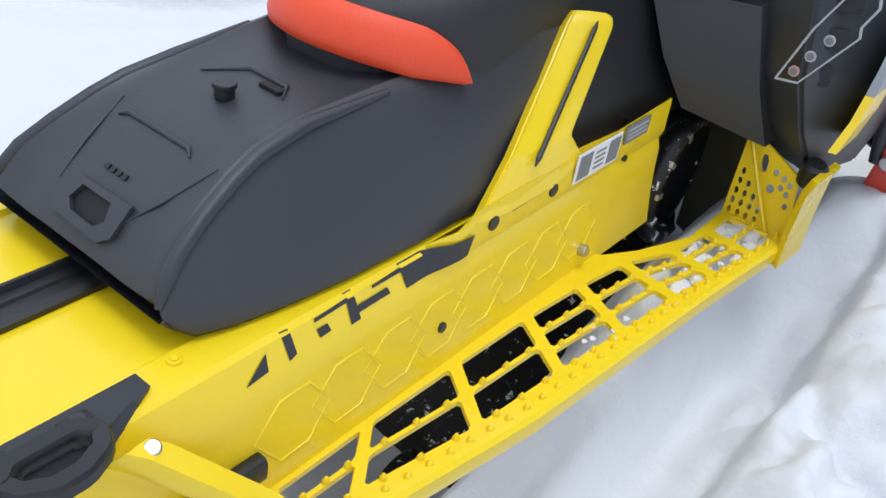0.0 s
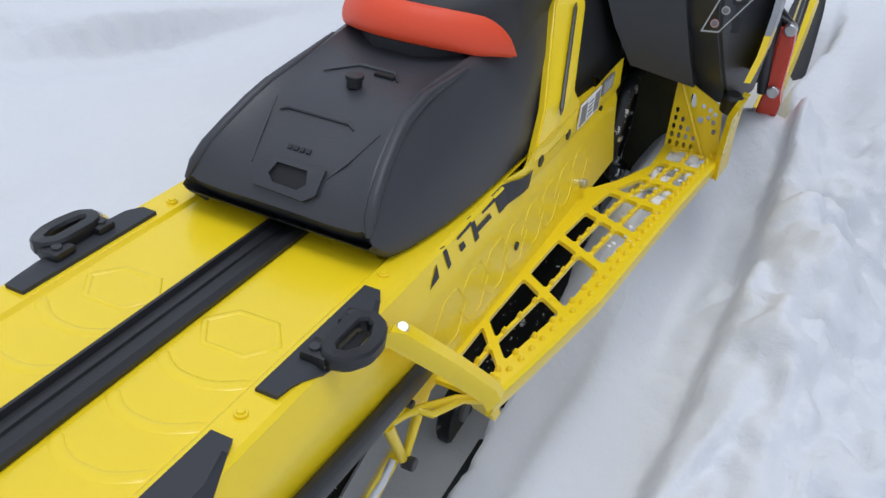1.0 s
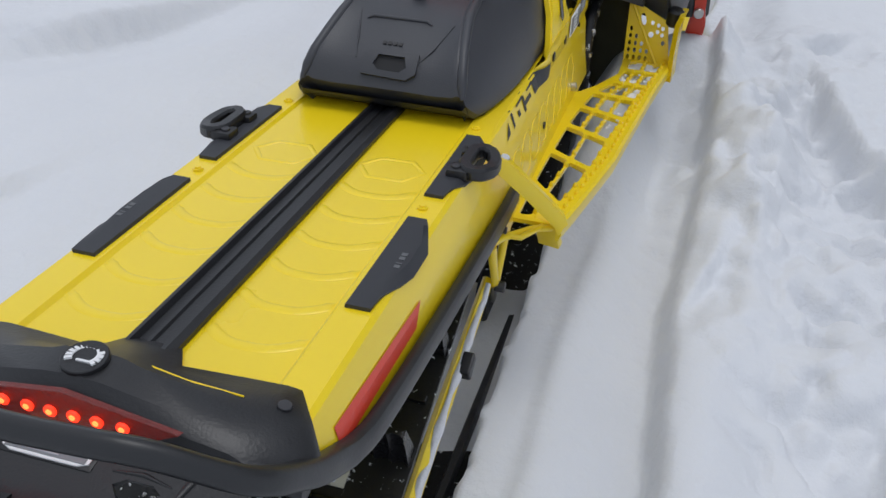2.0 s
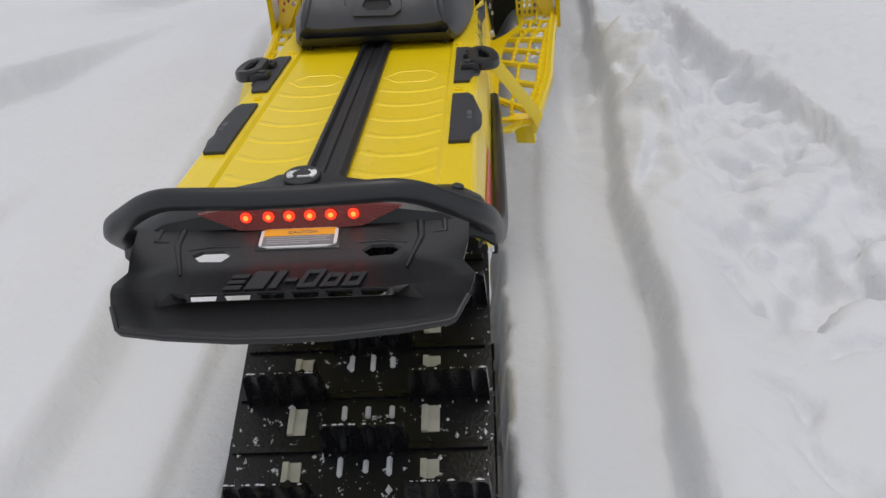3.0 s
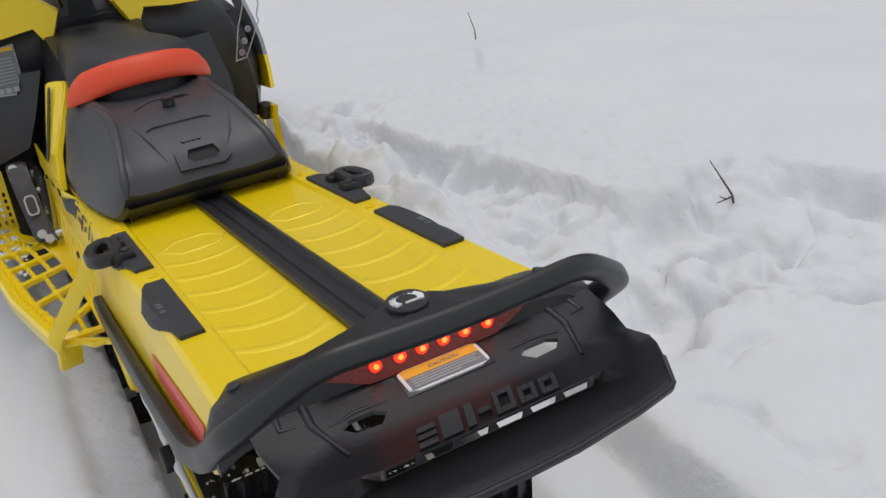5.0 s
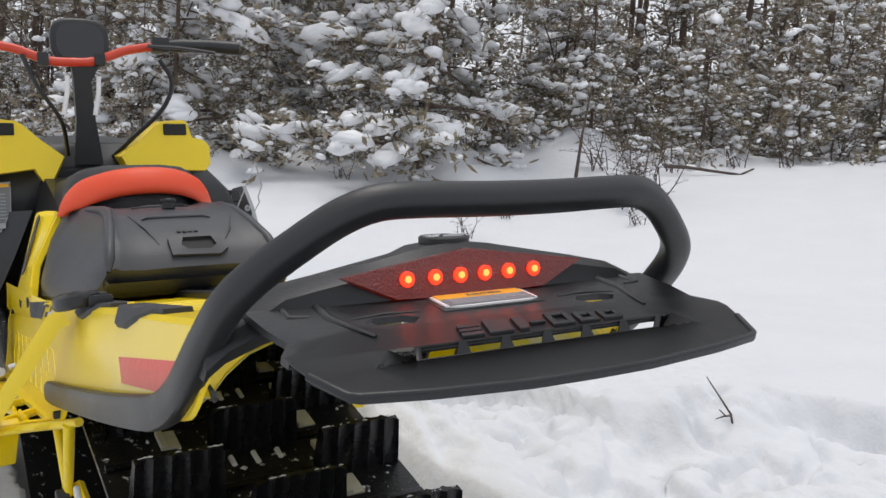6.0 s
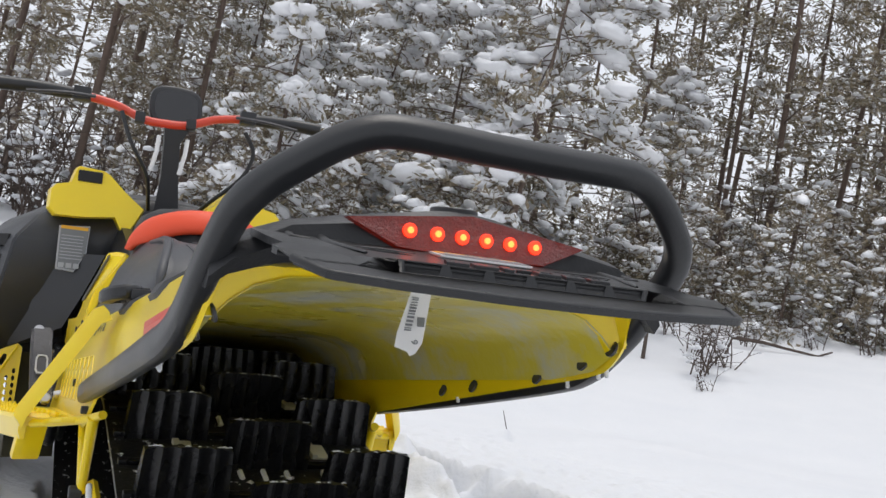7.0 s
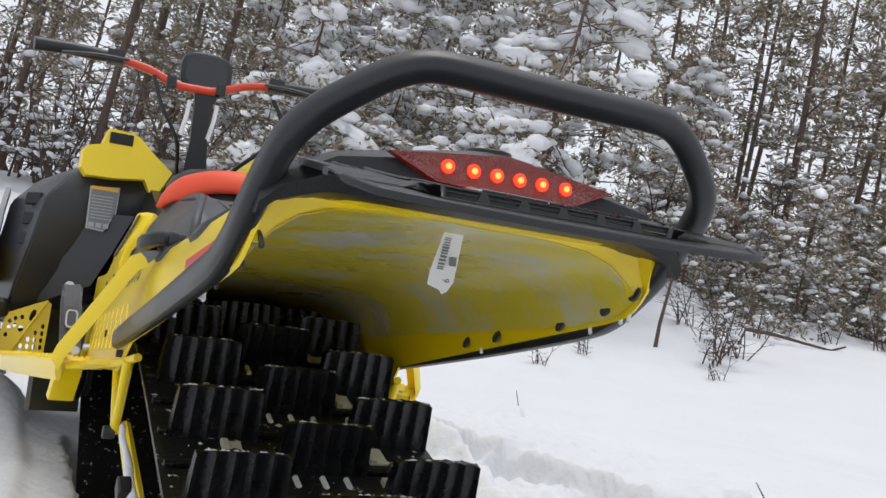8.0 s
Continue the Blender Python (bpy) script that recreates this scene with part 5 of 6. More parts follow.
        lean = Vector((0, 0.45, 1)).normalized()
        rings.append([p - Vector((0, 0, 0.002)) + lean * h * math.sin(a) + out * (0.010 + 0.004 * f) * math.cos(a) for a in (2 * math.pi * k / 12 for k in range(12))])
    loft(bm, rings)
    part("seat_bolster", bm, RED, seat, "orange-red rear panel of the seat", smooth=60)


build_tank()


def build_front():
    """Side panels, hood, pods, steering and skis."""
    rows = [(0.525, [(0.0, 1.95), (0.24, 1.88), (0.40, 1.80), (0.43, 1.93), (0.41, 2.25), (0.22, 2.55), (0.0, 2.6)]),
            (0.62, [(0.0, 1.86), (0.20, 1.78), (0.385, 1.705), (0.44, 1.84), (0.42, 2.30), (0.23, 2.62), (0.0, 2.68)]),
            (0.71, [(0.0, 1.78), (0.17, 1.70), (0.365, 1.665), (0.44, 1.82), (0.42, 2.30), (0.23, 2.62), (0.0, 2.68)]),
            (0.83, [(0.0, 1.70), (0.14, 1.665), (0.345, 1.675), (0.425, 1.87), (0.40, 2.28), (0.22, 2.56), (0.0, 2.62)]),
            (0.90, [(0.0, 1.66), (0.12, 1.665), (0.295, 1.705), (0.37, 1.90), (0.36, 2.22), (0.20, 2.46), (0.0, 2.52)]),
            (0.965, [(0.0, 1.68), (0.10, 1.70), (0.20, 1.78), (0.27, 1.93), (0.27, 2.14), (0.16, 2.32), (0.0, 2.36)]),
            (1.00, [(0.0, 1.80), (0.06, 1.81), (0.12, 1.86), (0.16, 1.95), (0.16, 2.06), (0.10, 2.16), (0.0, 2.19)])]
    bm = bmesh.new()
    loft(bm, [[(x, y, z) for x, y in r] + [(-x, y, z) for x, y in r[-2:0:-1]] for z, r in rows])
    bmesh.ops.bevel(bm, geom=bm.edges[:], offset=0.006, segments=2, affect="EDGES", clamp_overlap=True)
    hood = part("hood", bm, HOOD, sled, "black hood and side panels", smooth=35)
    # dark footwell bulkhead
    bm = bmesh.new()
    loft(bm, [[(-w, y, z0), (w, y, z0), (w * 0.6, y, z1), (-w * 0.6, y, z1)] for y, z0, z1, w in ((1.30, 0.60, 0.74, 0.165), (1.46, 0.60, 0.80, 0.175), (1.60, 0.60, 0.87, 0.185), (1.80, 0.58, 0.90, 0.19), (1.9, 0.58, 0.92, 0.19))])
    part("console", bm, BLACK, sled, "black centre console", smooth=30)
    for s in (1, -1):
        bm = bmesh.new()
        loft(bm, [[(s * x, y + (0.035 if s < 0 else 0), z) for x, y, z in r] for r in (
            [(0.215, 1.64, 0.62), (0.33, 1.74, 0.57), (0.33, 1.80, 0.57), (0.20, 1.80, 0.60)], [(0.18, 1.60, 0.70), (0.31, 1.67, 0.68), (0.31, 1.75, 0.68), (0.17, 1.75, 0.70)], [(0.14, 1.58, 0.80), (0.28, 1.65, 0.80), (0.28, 1.74, 0.80), (0.14, 1.74, 0.80)])])
        part("knee_panel", bm, HOOD, hood, smooth=25)
        # yellow stripe at the panel's outer edge
        bm = bmesh.new()
        loft(bm, [[(s * (x + dx), y + dy, z) for dx, dy in ((0, 0), (0.012, 0.004), (0.012, 0.10), (0.0, 0.10))] for x, y, z in ((0.425, 1.715, 0.612), (0.434, 1.735, 0.66), (0.4365, 1.7475, 0.70))])
        stripe = part("panel_stripe", bm, YELLOW, hood, "yellow panel edge")
        bm = bmesh.new()
        loft(bm, [[(s * (x + dx), y + dy, z) for dx, dy in ((0, 0), (0.012, 0.004), (0.012, 0.10), (0.0, 0.10))] for x, y, z in ((0.4365, 1.748, 0.7005), (0.438, 1.76, 0.74), (0.436, 1.79, 0.80), (0.430, 1.83, 0.86))])
        part("panel_stripe", bm, SILVER, hood, "silver-grey panel edge")
        # louvres high on the panel
        for k in range(3):
            bm = bmesh.new()
            box(bm, (-0.022, -0.006, -0.016), (0.022, 0.006, 0.016), 0.004, Matrix.Translation((s * 0.372, 1.700 + 0.012 * k, 0.72 + 0.052 * k)) @ pose(0, 0, 0, -10, 0, s * 40))
            part("louvre", bm, RUBBER_PLAIN, hood, "deep black louvre")
        # dark bulkhead deep in the foot well
        bm = bmesh.new()
        loft(bm, [[(s * x, y, z) for x, y in ((0.19, 1.87), (0.31, 1.80), (0.32, 1.84), (0.19, 1.91))] for z in (0.30, 0.45, 0.60, 0.68)])
        part("bulkhead", bm, MUD, hood, "dark muddy bulkhead")
    # outlined decal with three round marks on the right panel
    def lay(u, v, w=0.0):
        return Vector((0.330 + 0.96 * u + 0.17 * v, 1.6500 + 0.10 * u - 0.02 * v + w, 0.711 + 0.10 * u + 0.97 * v))
    ring = [(0, 0), (0.034, 0.0), (0.078, 0.085), (0.072, 0.10), (0.080, 0.13), (0.050, 0.20), (0.012, 0.085)]
    inner = [(0.0035, 0.003), (0.0325, 0.003), (0.0745, 0.085), (0.0685, 0.10), (0.0762, 0.13), (0.050, 0.193), (0.0155, 0.085)]
    bm = bmesh.new()
    sheet(bm, ring, [inner], lay, (0, -0.002, 0))
    decal = part("outlined_decal", bm, PALE, hood, "pale outlined decal with round marks")
    for k, (u, v, mt) in enumerate(((0.020, 0.018, REFLECT_PALE), (0.030, 0.045, PALE), (0.042, 0.073, PALE))):
        bm = bmesh.new()
        disc(bm, lay(u, v, -0.001), (0, 1, 0), 0.008, 0.002, 16)
        mark = part("round_mark", bm, mt, decal)
        bm = bmesh.new()
        disc(bm, lay(u, v, -0.0025), (0, 1, 0), 0.0055, 0.001, 12)
        disc(bm, lay(u + 0.001, v + 0.001, -0.003), (0, 1, 0), 0.0022, 0.001, 6)
        part("print", bm, GREY, mark)
    # warning label on the left panel
    bm = bmesh.new()
    def lay2(u, v):
        return (-0.218 + u, 1.640, 0.758 + v)
    lab = [(-0.030, 0.0), (0.012, -0.004), (0.036, 0.045), (0.038, 0.112), (-0.032, 0.106)]
    sheet(bm, lab, [], lay2, (0, 0.012, 0))
    warn = part("warning_label", bm, PALE, hood, "pale-edged warning label with an orange head")
    bm = bmesh.new()
    sheet(bm, [(x * 0.92, 0.052 + (z - 0.052) * 0.93) for x, z in lab], [], lambda u, v: (-0.217 + u, 1.639, 0.758 + v), (0, 0.0006, 0))
    part("field", bm, GREY, warn, "dark print field")
    bm = bmesh.new()
    box(bm, (-0.246, 1.6376, 0.857), (-0.184, 1.6386, 0.865))
    part("band", bm, ORANGE, warn, "orange band")
    bm = bmesh.new()
    for k in range(3):
        box(bm, (-0.243 + 0.017 * k, 1.6376, 0.762), (-0.230 + 0.017 * k, 1.6386, 0.774))
    for k in range(8):
        box(bm, (-0.243, 1.6376, 0.784 + 0.008 * k), (-0.193, 1.6386, 0.786 + 0.008 * k))
    part("print", bm, PALE, warn)
    # yellow pods beside the steering post
    for s in (1, -1):
        shape = [(0.060, 0.922), (0.100, 0.842), (0.128, 0.893), (0.200, 0.884), (0.268, 0.882), (0.284, 0.900), (0.284, 0.945), (0.272, 0.960), (0.240, 0.968), (0.230, 1.006), (0.222, 1.012), (0.165, 1.008), (0.150, 1.000), (0.110, 0.962)]
        bm = bmesh.new()
        rings = []
        for y, k, dz in ((1.605, 0.96, 0), (1.617, 1.0, 0), (1.70, 1.0, 0.012), (1.80, 0.90, 0.02), (1.86, 0.7, 0.02)):
            rings.append([(s * (0.17 + (x - 0.17) * k), y, 0.93 + (z - 0.93) * k + dz) for x, z in shape])
        loft(bm, rings)
        pod = part("pod", bm, YELLOW, sled, "yellow air intake pod", smooth=35)
        # dark box painted in for the pod's hole, which is not cut through
        bm = bmesh.new()
        box(bm, (s * 0.224 if s < 0 else 0.168, 1.600, 0.972), (-0.168 if s < 0 else 0.224, 1.612, 1.000), 0.003)
        part("intake", bm, RUBBER_PLAIN, pod, "black box drawn for the shade of the pod's hole")
    # grey casting low in the left foot well
    bm = bmesh.new()
    loft(bm, [[(x + dx, y + dy, z) for dx, dy in ((-0.022, -0.02), (0.022, -0.024), (0.024, 0.03), (-0.022, 0.03))] for x, y, z in ((-0.252, 1.44, 0.447), (-0.255, 1.47, 0.475), (-0.260, 1.50, 0.535), (-0.262, 1.53, 0.575), (-0.262, 1.56, 0.61))])
    bmesh.ops.bevel(bm, geom=bm.edges[:], offset=0.005, segments=2, affect="EDGES", clamp_overlap=True)
    cast = part("brake_casting", bm, DARKMETAL, sled, "dark grey brake casting", smooth=35)
    bm = bmesh.new()
    sheet(bm, slot(0, 0, 0.026, 0.052, 16, 6), [slot(0, 0, 0.019, 0.044, 16, 6)], lambda u, v: (-0.258 + u, 1.474 + 0.55 * v, 0.524 + 0.8 * v), (0, -0.004, 0.002))
    part("edge", bm, PALE, cast, "pale raised frame")
    for k, (y, z) in enumerate(((1.415, 0.452), (1.43, 0.463), (1.545, 0.602))):
        bm = bmesh.new()
        disc(bm, (-0.245 - 0.012 * k, y, z), (0, -1, 0.4), 0.011, 0.018, 12)
        part("bolt", bm, STEEL, cast)
    # steering post, bar, grips and gauge
    bm = bmesh.new()
    loft(bm, [[(x + dx, y + dy, z) for dx, dy in ((-w, -0.02), (w, -0.02), (w * 0.8, 0.03), (-w * 0.8, 0.03))] for x, y, z, w in ((-0.014, 1.60, 0.90, 0.032), (-0.018, 1.575, 1.0, 0.021), (-0.024, 1.55, 1.085, 0.019), (-0.016, 1.54, 1.125, 0.032))])
    post = part("steering_post", bm, BLACK, sled, "black steering post with pale spars", smooth=30)
    for x in (-0.062, 0.006):
        bm = bmesh.new()
        tube(bm, [(x + 0.006, 1.530, 1.098), (x + 0.004, 1.536, 1.06), (x - 0.004, 1.552, 1.012)], 0.0055, 8)
        part("spar", bm, WHITE, post, "pale spar")
    # the bar is turned to the left
    STEER = Matrix.Translation((-0.045, 1.53, 0.010)) @ pose(0, 0, 0, 0, 0, -6) @ Matrix.Translation((0, -1.54, 0))
    half = [(0.0, 1.532, 1.117), (0.045, 1.532, 1.119), (0.085, 1.532, 1.133), (0.125, 1.530, 1.147), (0.20, 1.522, 1.156), (0.25, 1.515, 1.156)]
    bm = bmesh.new()
    tube(bm, curve_points(mirrored(half[:0:-1]) + half, 4), 0.0105, 10)
    bar = part("handlebar", bm, REDPAINT, post, "orange-red handlebar", smooth=60)
    for s in (1, -1):
        bm = bmesh.new()
        tube(bm, [(s * 0.215, 1.520, 1.156), (s * 0.24, 1.518, 1.156), (s * 0.31, 1.506, 1.154), (s * 0.375, 1.49, 1.146)], [0.0135, 0.016, 0.0155, 0.0165], 10)
        part("grip", bm, BLACK, post, "black rubber grip", smooth=50)
        bm = bmesh.new()
        box(bm, (-0.020, -0.016, -0.016), (0.020, 0.016, 0.018), 0.005, Matrix.Translation((s * 0.195, 1.520, 1.155)))
        part("switch_block", bm, BLACK, post, smooth=35)
        bm = bmesh.new()
        tube(bm, curve_points([(s * 0.165, 1.50, 1.150), (s * 0.23, 1.47, 1.140), (s * 0.31, 1.46, 1.128)], 4), 0.0045, 6)
        part("lever", bm, DARKMETAL, post, smooth=50)
        bm = bmesh.new()
        box(bm, (-0.012, -0.014, -0.014), (0.012, 0.014, 0.014), 0.004, Matrix.Translation((s * 0.060, 1.53, 1.122)))
        part("clamp", bm, BLACK, post, smooth=35)
    bm = bmesh.new()
    tube(bm, curve_points([(0.150, 1.52, 1.140), (0.178, 1.53, 1.09), (0.160, 1.56, 1.03), (0.10, 1.62, 0.97), (0.06, 1.68, 0.93)], 5), 0.0055, 8)
    part("cable", bm, BLACK, post, smooth=60)
    bm = bmesh.new()
    tube(bm, curve_points([(-0.150, 1.52, 1.140), (-0.12, 1.53, 1.07), (-0.07, 1.57, 1.00), (-0.05, 1.64, 0.93)], 5), 0.005, 8)
    part("cable", bm, BLACK, post, smooth=60)
    bm = bmesh.new()
    outline = slot(0, 0, 0.128, 0.108, 28, 3.2)
    loft(bm, [[(-0.020 + x * k, 1.56 + dy, 1.184 + z * k + dy * 0.3) for x, z in outline] for dy, k in ((-0.012, 0.93), (-0.008, 1.0), (0.012, 1.0), (0.024, 0.8))])
    gauge = part("gauge", bm, BLACK, post, "black rounded display", smooth=40)
    bm = bmesh.new()
    sheet(bm, slot(0, 0, 0.105, 0.085, 24, 3.2), [], lambda u, v: (-0.020 + u, 1.5468, 1.181 + v), (0, 0.002, 0))
    part("screen", bm, GLOSS, gauge, "dark glass screen")
    for o in post.children:
        if o.name.split('.')[0] in ('handlebar', 'grip', 'switch_block', 'lever', 'clamp'):
            o.matrix_basis = STEER
    # skis, spindles and shocks
    for s in (1, -1):
        bm = bmesh.new()
        rings = []
        for y, z, w in ((2.02, 0.225, 0.030), (2.10, 0.220, 0.050), (2.3, 0.215, 0.066), (2.8, 0.225, 0.068), (3.05, 0.285, 0.064), (3.25, 0.37, 0.055), (3.36, 0.46, 0.042)):
            rings.append([(s * (0.43 + x), y, z - 0.04 * (y < 3) + dz) for x, dz in ((-w, 0.0), (-w, 0.012), (-w * 0.55, 0.03), (w * 0.55, 0.03), (w, 0.012), (w, 0.0), (w * 0.2, -0.02), (-w * 0.2, -0.02))])
        loft(bm, rings)
        ski = part("ski", bm, BLACK, sled, "black plastic ski", smooth=40)
        bm = bmesh.new()
        rings = []
        for y, z in ((2.25, 0.273), (2.5, 0.30), (2.85, 0.31), (3.1, 0.36), (3.24, 0.43)):
            rings.append([(s * (0.43 + x), y, z + dz) for x, dz in ((-0.03, 0), (-0.022, 0.03), (0.022, 0.03), (0.03, 0))])
        loft(bm, rings)
        part("ski_top", bm, YELLOW, ski, "yellow ski top", smooth=40)
        bm = bmesh.new()
        tube(bm, [(s * 0.43, 3.34, 0.47), (s * 0.43, 3.22, 0.55), (s * 0.43, 3.0, 0.50), (s * 0.43, 2.85, 0.34)], 0.012, 8)
        part("ski_loop", bm, BLACK, ski, smooth=60)
        bm = bmesh.new()
        loft(bm, [[(s * (x + dx), y + dy, z) for dx, dy in ((-w, -0.03), (w, -0.03), (w, 0.03), (-w, 0.03))] for x, y, z, w in ((0.450, 2.20, 0.30, 0.018), (0.456, 2.14, 0.40, 0.024), (0.462, 2.12, 0.45, 0.024), (0.460, 2.115, 0.48, 0.018), (0.458, 2.11, 0.60, 0.019), (0.456, 2.115, 0.635, 0.015))])
        bmesh.ops.bevel(bm, geom=bm.edges[:], offset=0.006, segments=2, affect="EDGES", clamp_overlap=True)
        spindle = part("spindle", bm, REDPAINT, sled, "orange-red ski spindle", smooth=40)
        for y, z in ((2.085, 0.485), (2.085, 0.632)):
            bm = bmesh.new()
            disc(bm, (s * 0.462, y, z), (0, 1, 0), 0.014, 0.03, 14)
            part("ball_joint", bm, STEEL, spindle)
        for z0, z1 in ((0.485, 0.50), (0.632, 0.66)):
            bm = bmesh.new()
            tube(bm, [(s * 0.46, 2.11, z0), (s * 0.36, 2.16, z1), (s * 0.22, 2.2, z1 + 0.02)], 0.011, 8)
            tube(bm, [(s * 0.46, 2.11, z0), (s * 0.36, 2.30, z1), (s * 0.22, 2.42, z1 + 0.02)], 0.011, 8)
            part("suspension_arm", bm, BLACK, sled, smooth=60)
        bm = bmesh.new()
        tube(bm, [(s * 0.44, 2.10, 0.47), (s * 0.42, 2.10, 0.62), (s * 0.36, 2.14, 0.80)], [0.014, 0.022, 0.022], 12)
        part("shock", bm, DARKMETAL, sled, smooth=50)


REFLECT_PALE = material("pale_red_print", (0.55, 0.30, 0.30), 0.5, vary=0.1)
GLOSS = material("dark_glass", (0.01, 0.01, 0.012), 0.08, coat=0.5, vary=0.1, bump=0)
build_front()


# ---- the wood behind ----
def mesh_of(name, verts, faces, mat):
    me = bpy.data.meshes.new(name)
    verts, faces = np.asarray(verts, dtype=np.float32), np.asarray(faces, dtype=np.int32)
    me.vertices.add(len(verts))
    me.vertices.foreach_set("co", verts.ravel())
    k = faces.shape[1]
    me.loops.add(faces.size)
    me.loops.foreach_set("vertex_index", faces.ravel())
    me.polygons.add(len(faces))
    me.polygons.foreach_set("loop_start", np.arange(0, faces.size, k))
    me.update()
    me.validate()
    me.materials.append(mat)
    return me


def lump_shape():
    """A low round lump, flat below: rings of points and the faces between them."""
    v, f, n = [], [], 7
    for r, z in ((0.62, -0.28), (1.0, 0.08), (0.78, 0.58)):
        v += [(r * math.cos(2 * math.pi * (k + z) / n), r * math.sin(2 * math.pi * (k + z) / n), z) for k in range(n)]
    v += [(0, 0, 0.86), (0, 0, -0.34)]
    for k in range(n):
        j = (k + 1) % n
        for a in (0, n):
            f += [(a + k, a + j, a + n + j), (a + k, a + n + j, a + n + k)]
        f += [(2 * n + k, 2 * n + j, 3 * n), (j, k, 3 * n + 1)]
    return np.array(v), np.array(f)


OCTA_V, OCTA_F = lump_shape()


def blobs(rng, centres, sizes, flat, turn=None, slim=(0.5, 1.0)):
    """Many small uneven lumps of snow."""
    n = len(centres)
    jit = rng.uniform(0.84, 1.16, (n, len(OCTA_V), 1))
    if turn is None:
        turn = rng.uniform(0, 2 * np.pi, n)
    c, s = np.cos(turn), np.sin(turn)
    v = OCTA_V[None] * jit * np.stack([sizes, sizes * rng.uniform(*slim, n), sizes * flat], 1)[:, None, :]
    # each lump droops or rises a little along its length
    v[..., 2] += v[..., 0] * rng.normal(-0.15, 0.22, n)[:, None]
    x = v[..., 0] * c[:, None] - v[..., 1] * s[:, None]
    y = v[..., 0] * s[:, None] + v[..., 1] * c[:, None]
    v = np.stack([x, y, v[..., 2]], -1) + centres[:, None, :]
    f = OCTA_F[None] + (np.arange(n) * len(OCTA_V))[:, None, None]
    return v.reshape(-1, 3), f.reshape(-1, 3)


def sprays(rng, centres, dirs, length, per):
    """Tufts of narrow needle blades round each centre."""
    n = len(centres) * per
    c = np.repeat(centres, per, 0) + rng.normal(0, length * 0.35, (n, 3))
    d = np.repeat(dirs, per, 0) + rng.normal(0, 0.75, (n, 3))
    d /= np.linalg.norm(d, axis=1, keepdims=True) + 1e-6
    side = np.cross(d, rng.normal(0, 1, (n, 3)))
    side /= np.linalg.norm(side, axis=1, keepdims=True) + 1e-6
    ln = length * rng.uniform(0.5, 1.3, (n, 1))
    w = ln * rng.uniform(0.10, 0.24, (n, 1))
    v = np.stack([c - side * w, c + d * ln * 0.5 + side * w * 0.2, c + d * ln, c + d * ln * 0.4 - side * w * 1.5], 1)
    i = np.arange(n)[:, None] * 4
    return v.reshape(-1, 3), np.concatenate([i + np.array([[0, 1, 2]]), i + np.array([[0, 2, 3]])], 0)


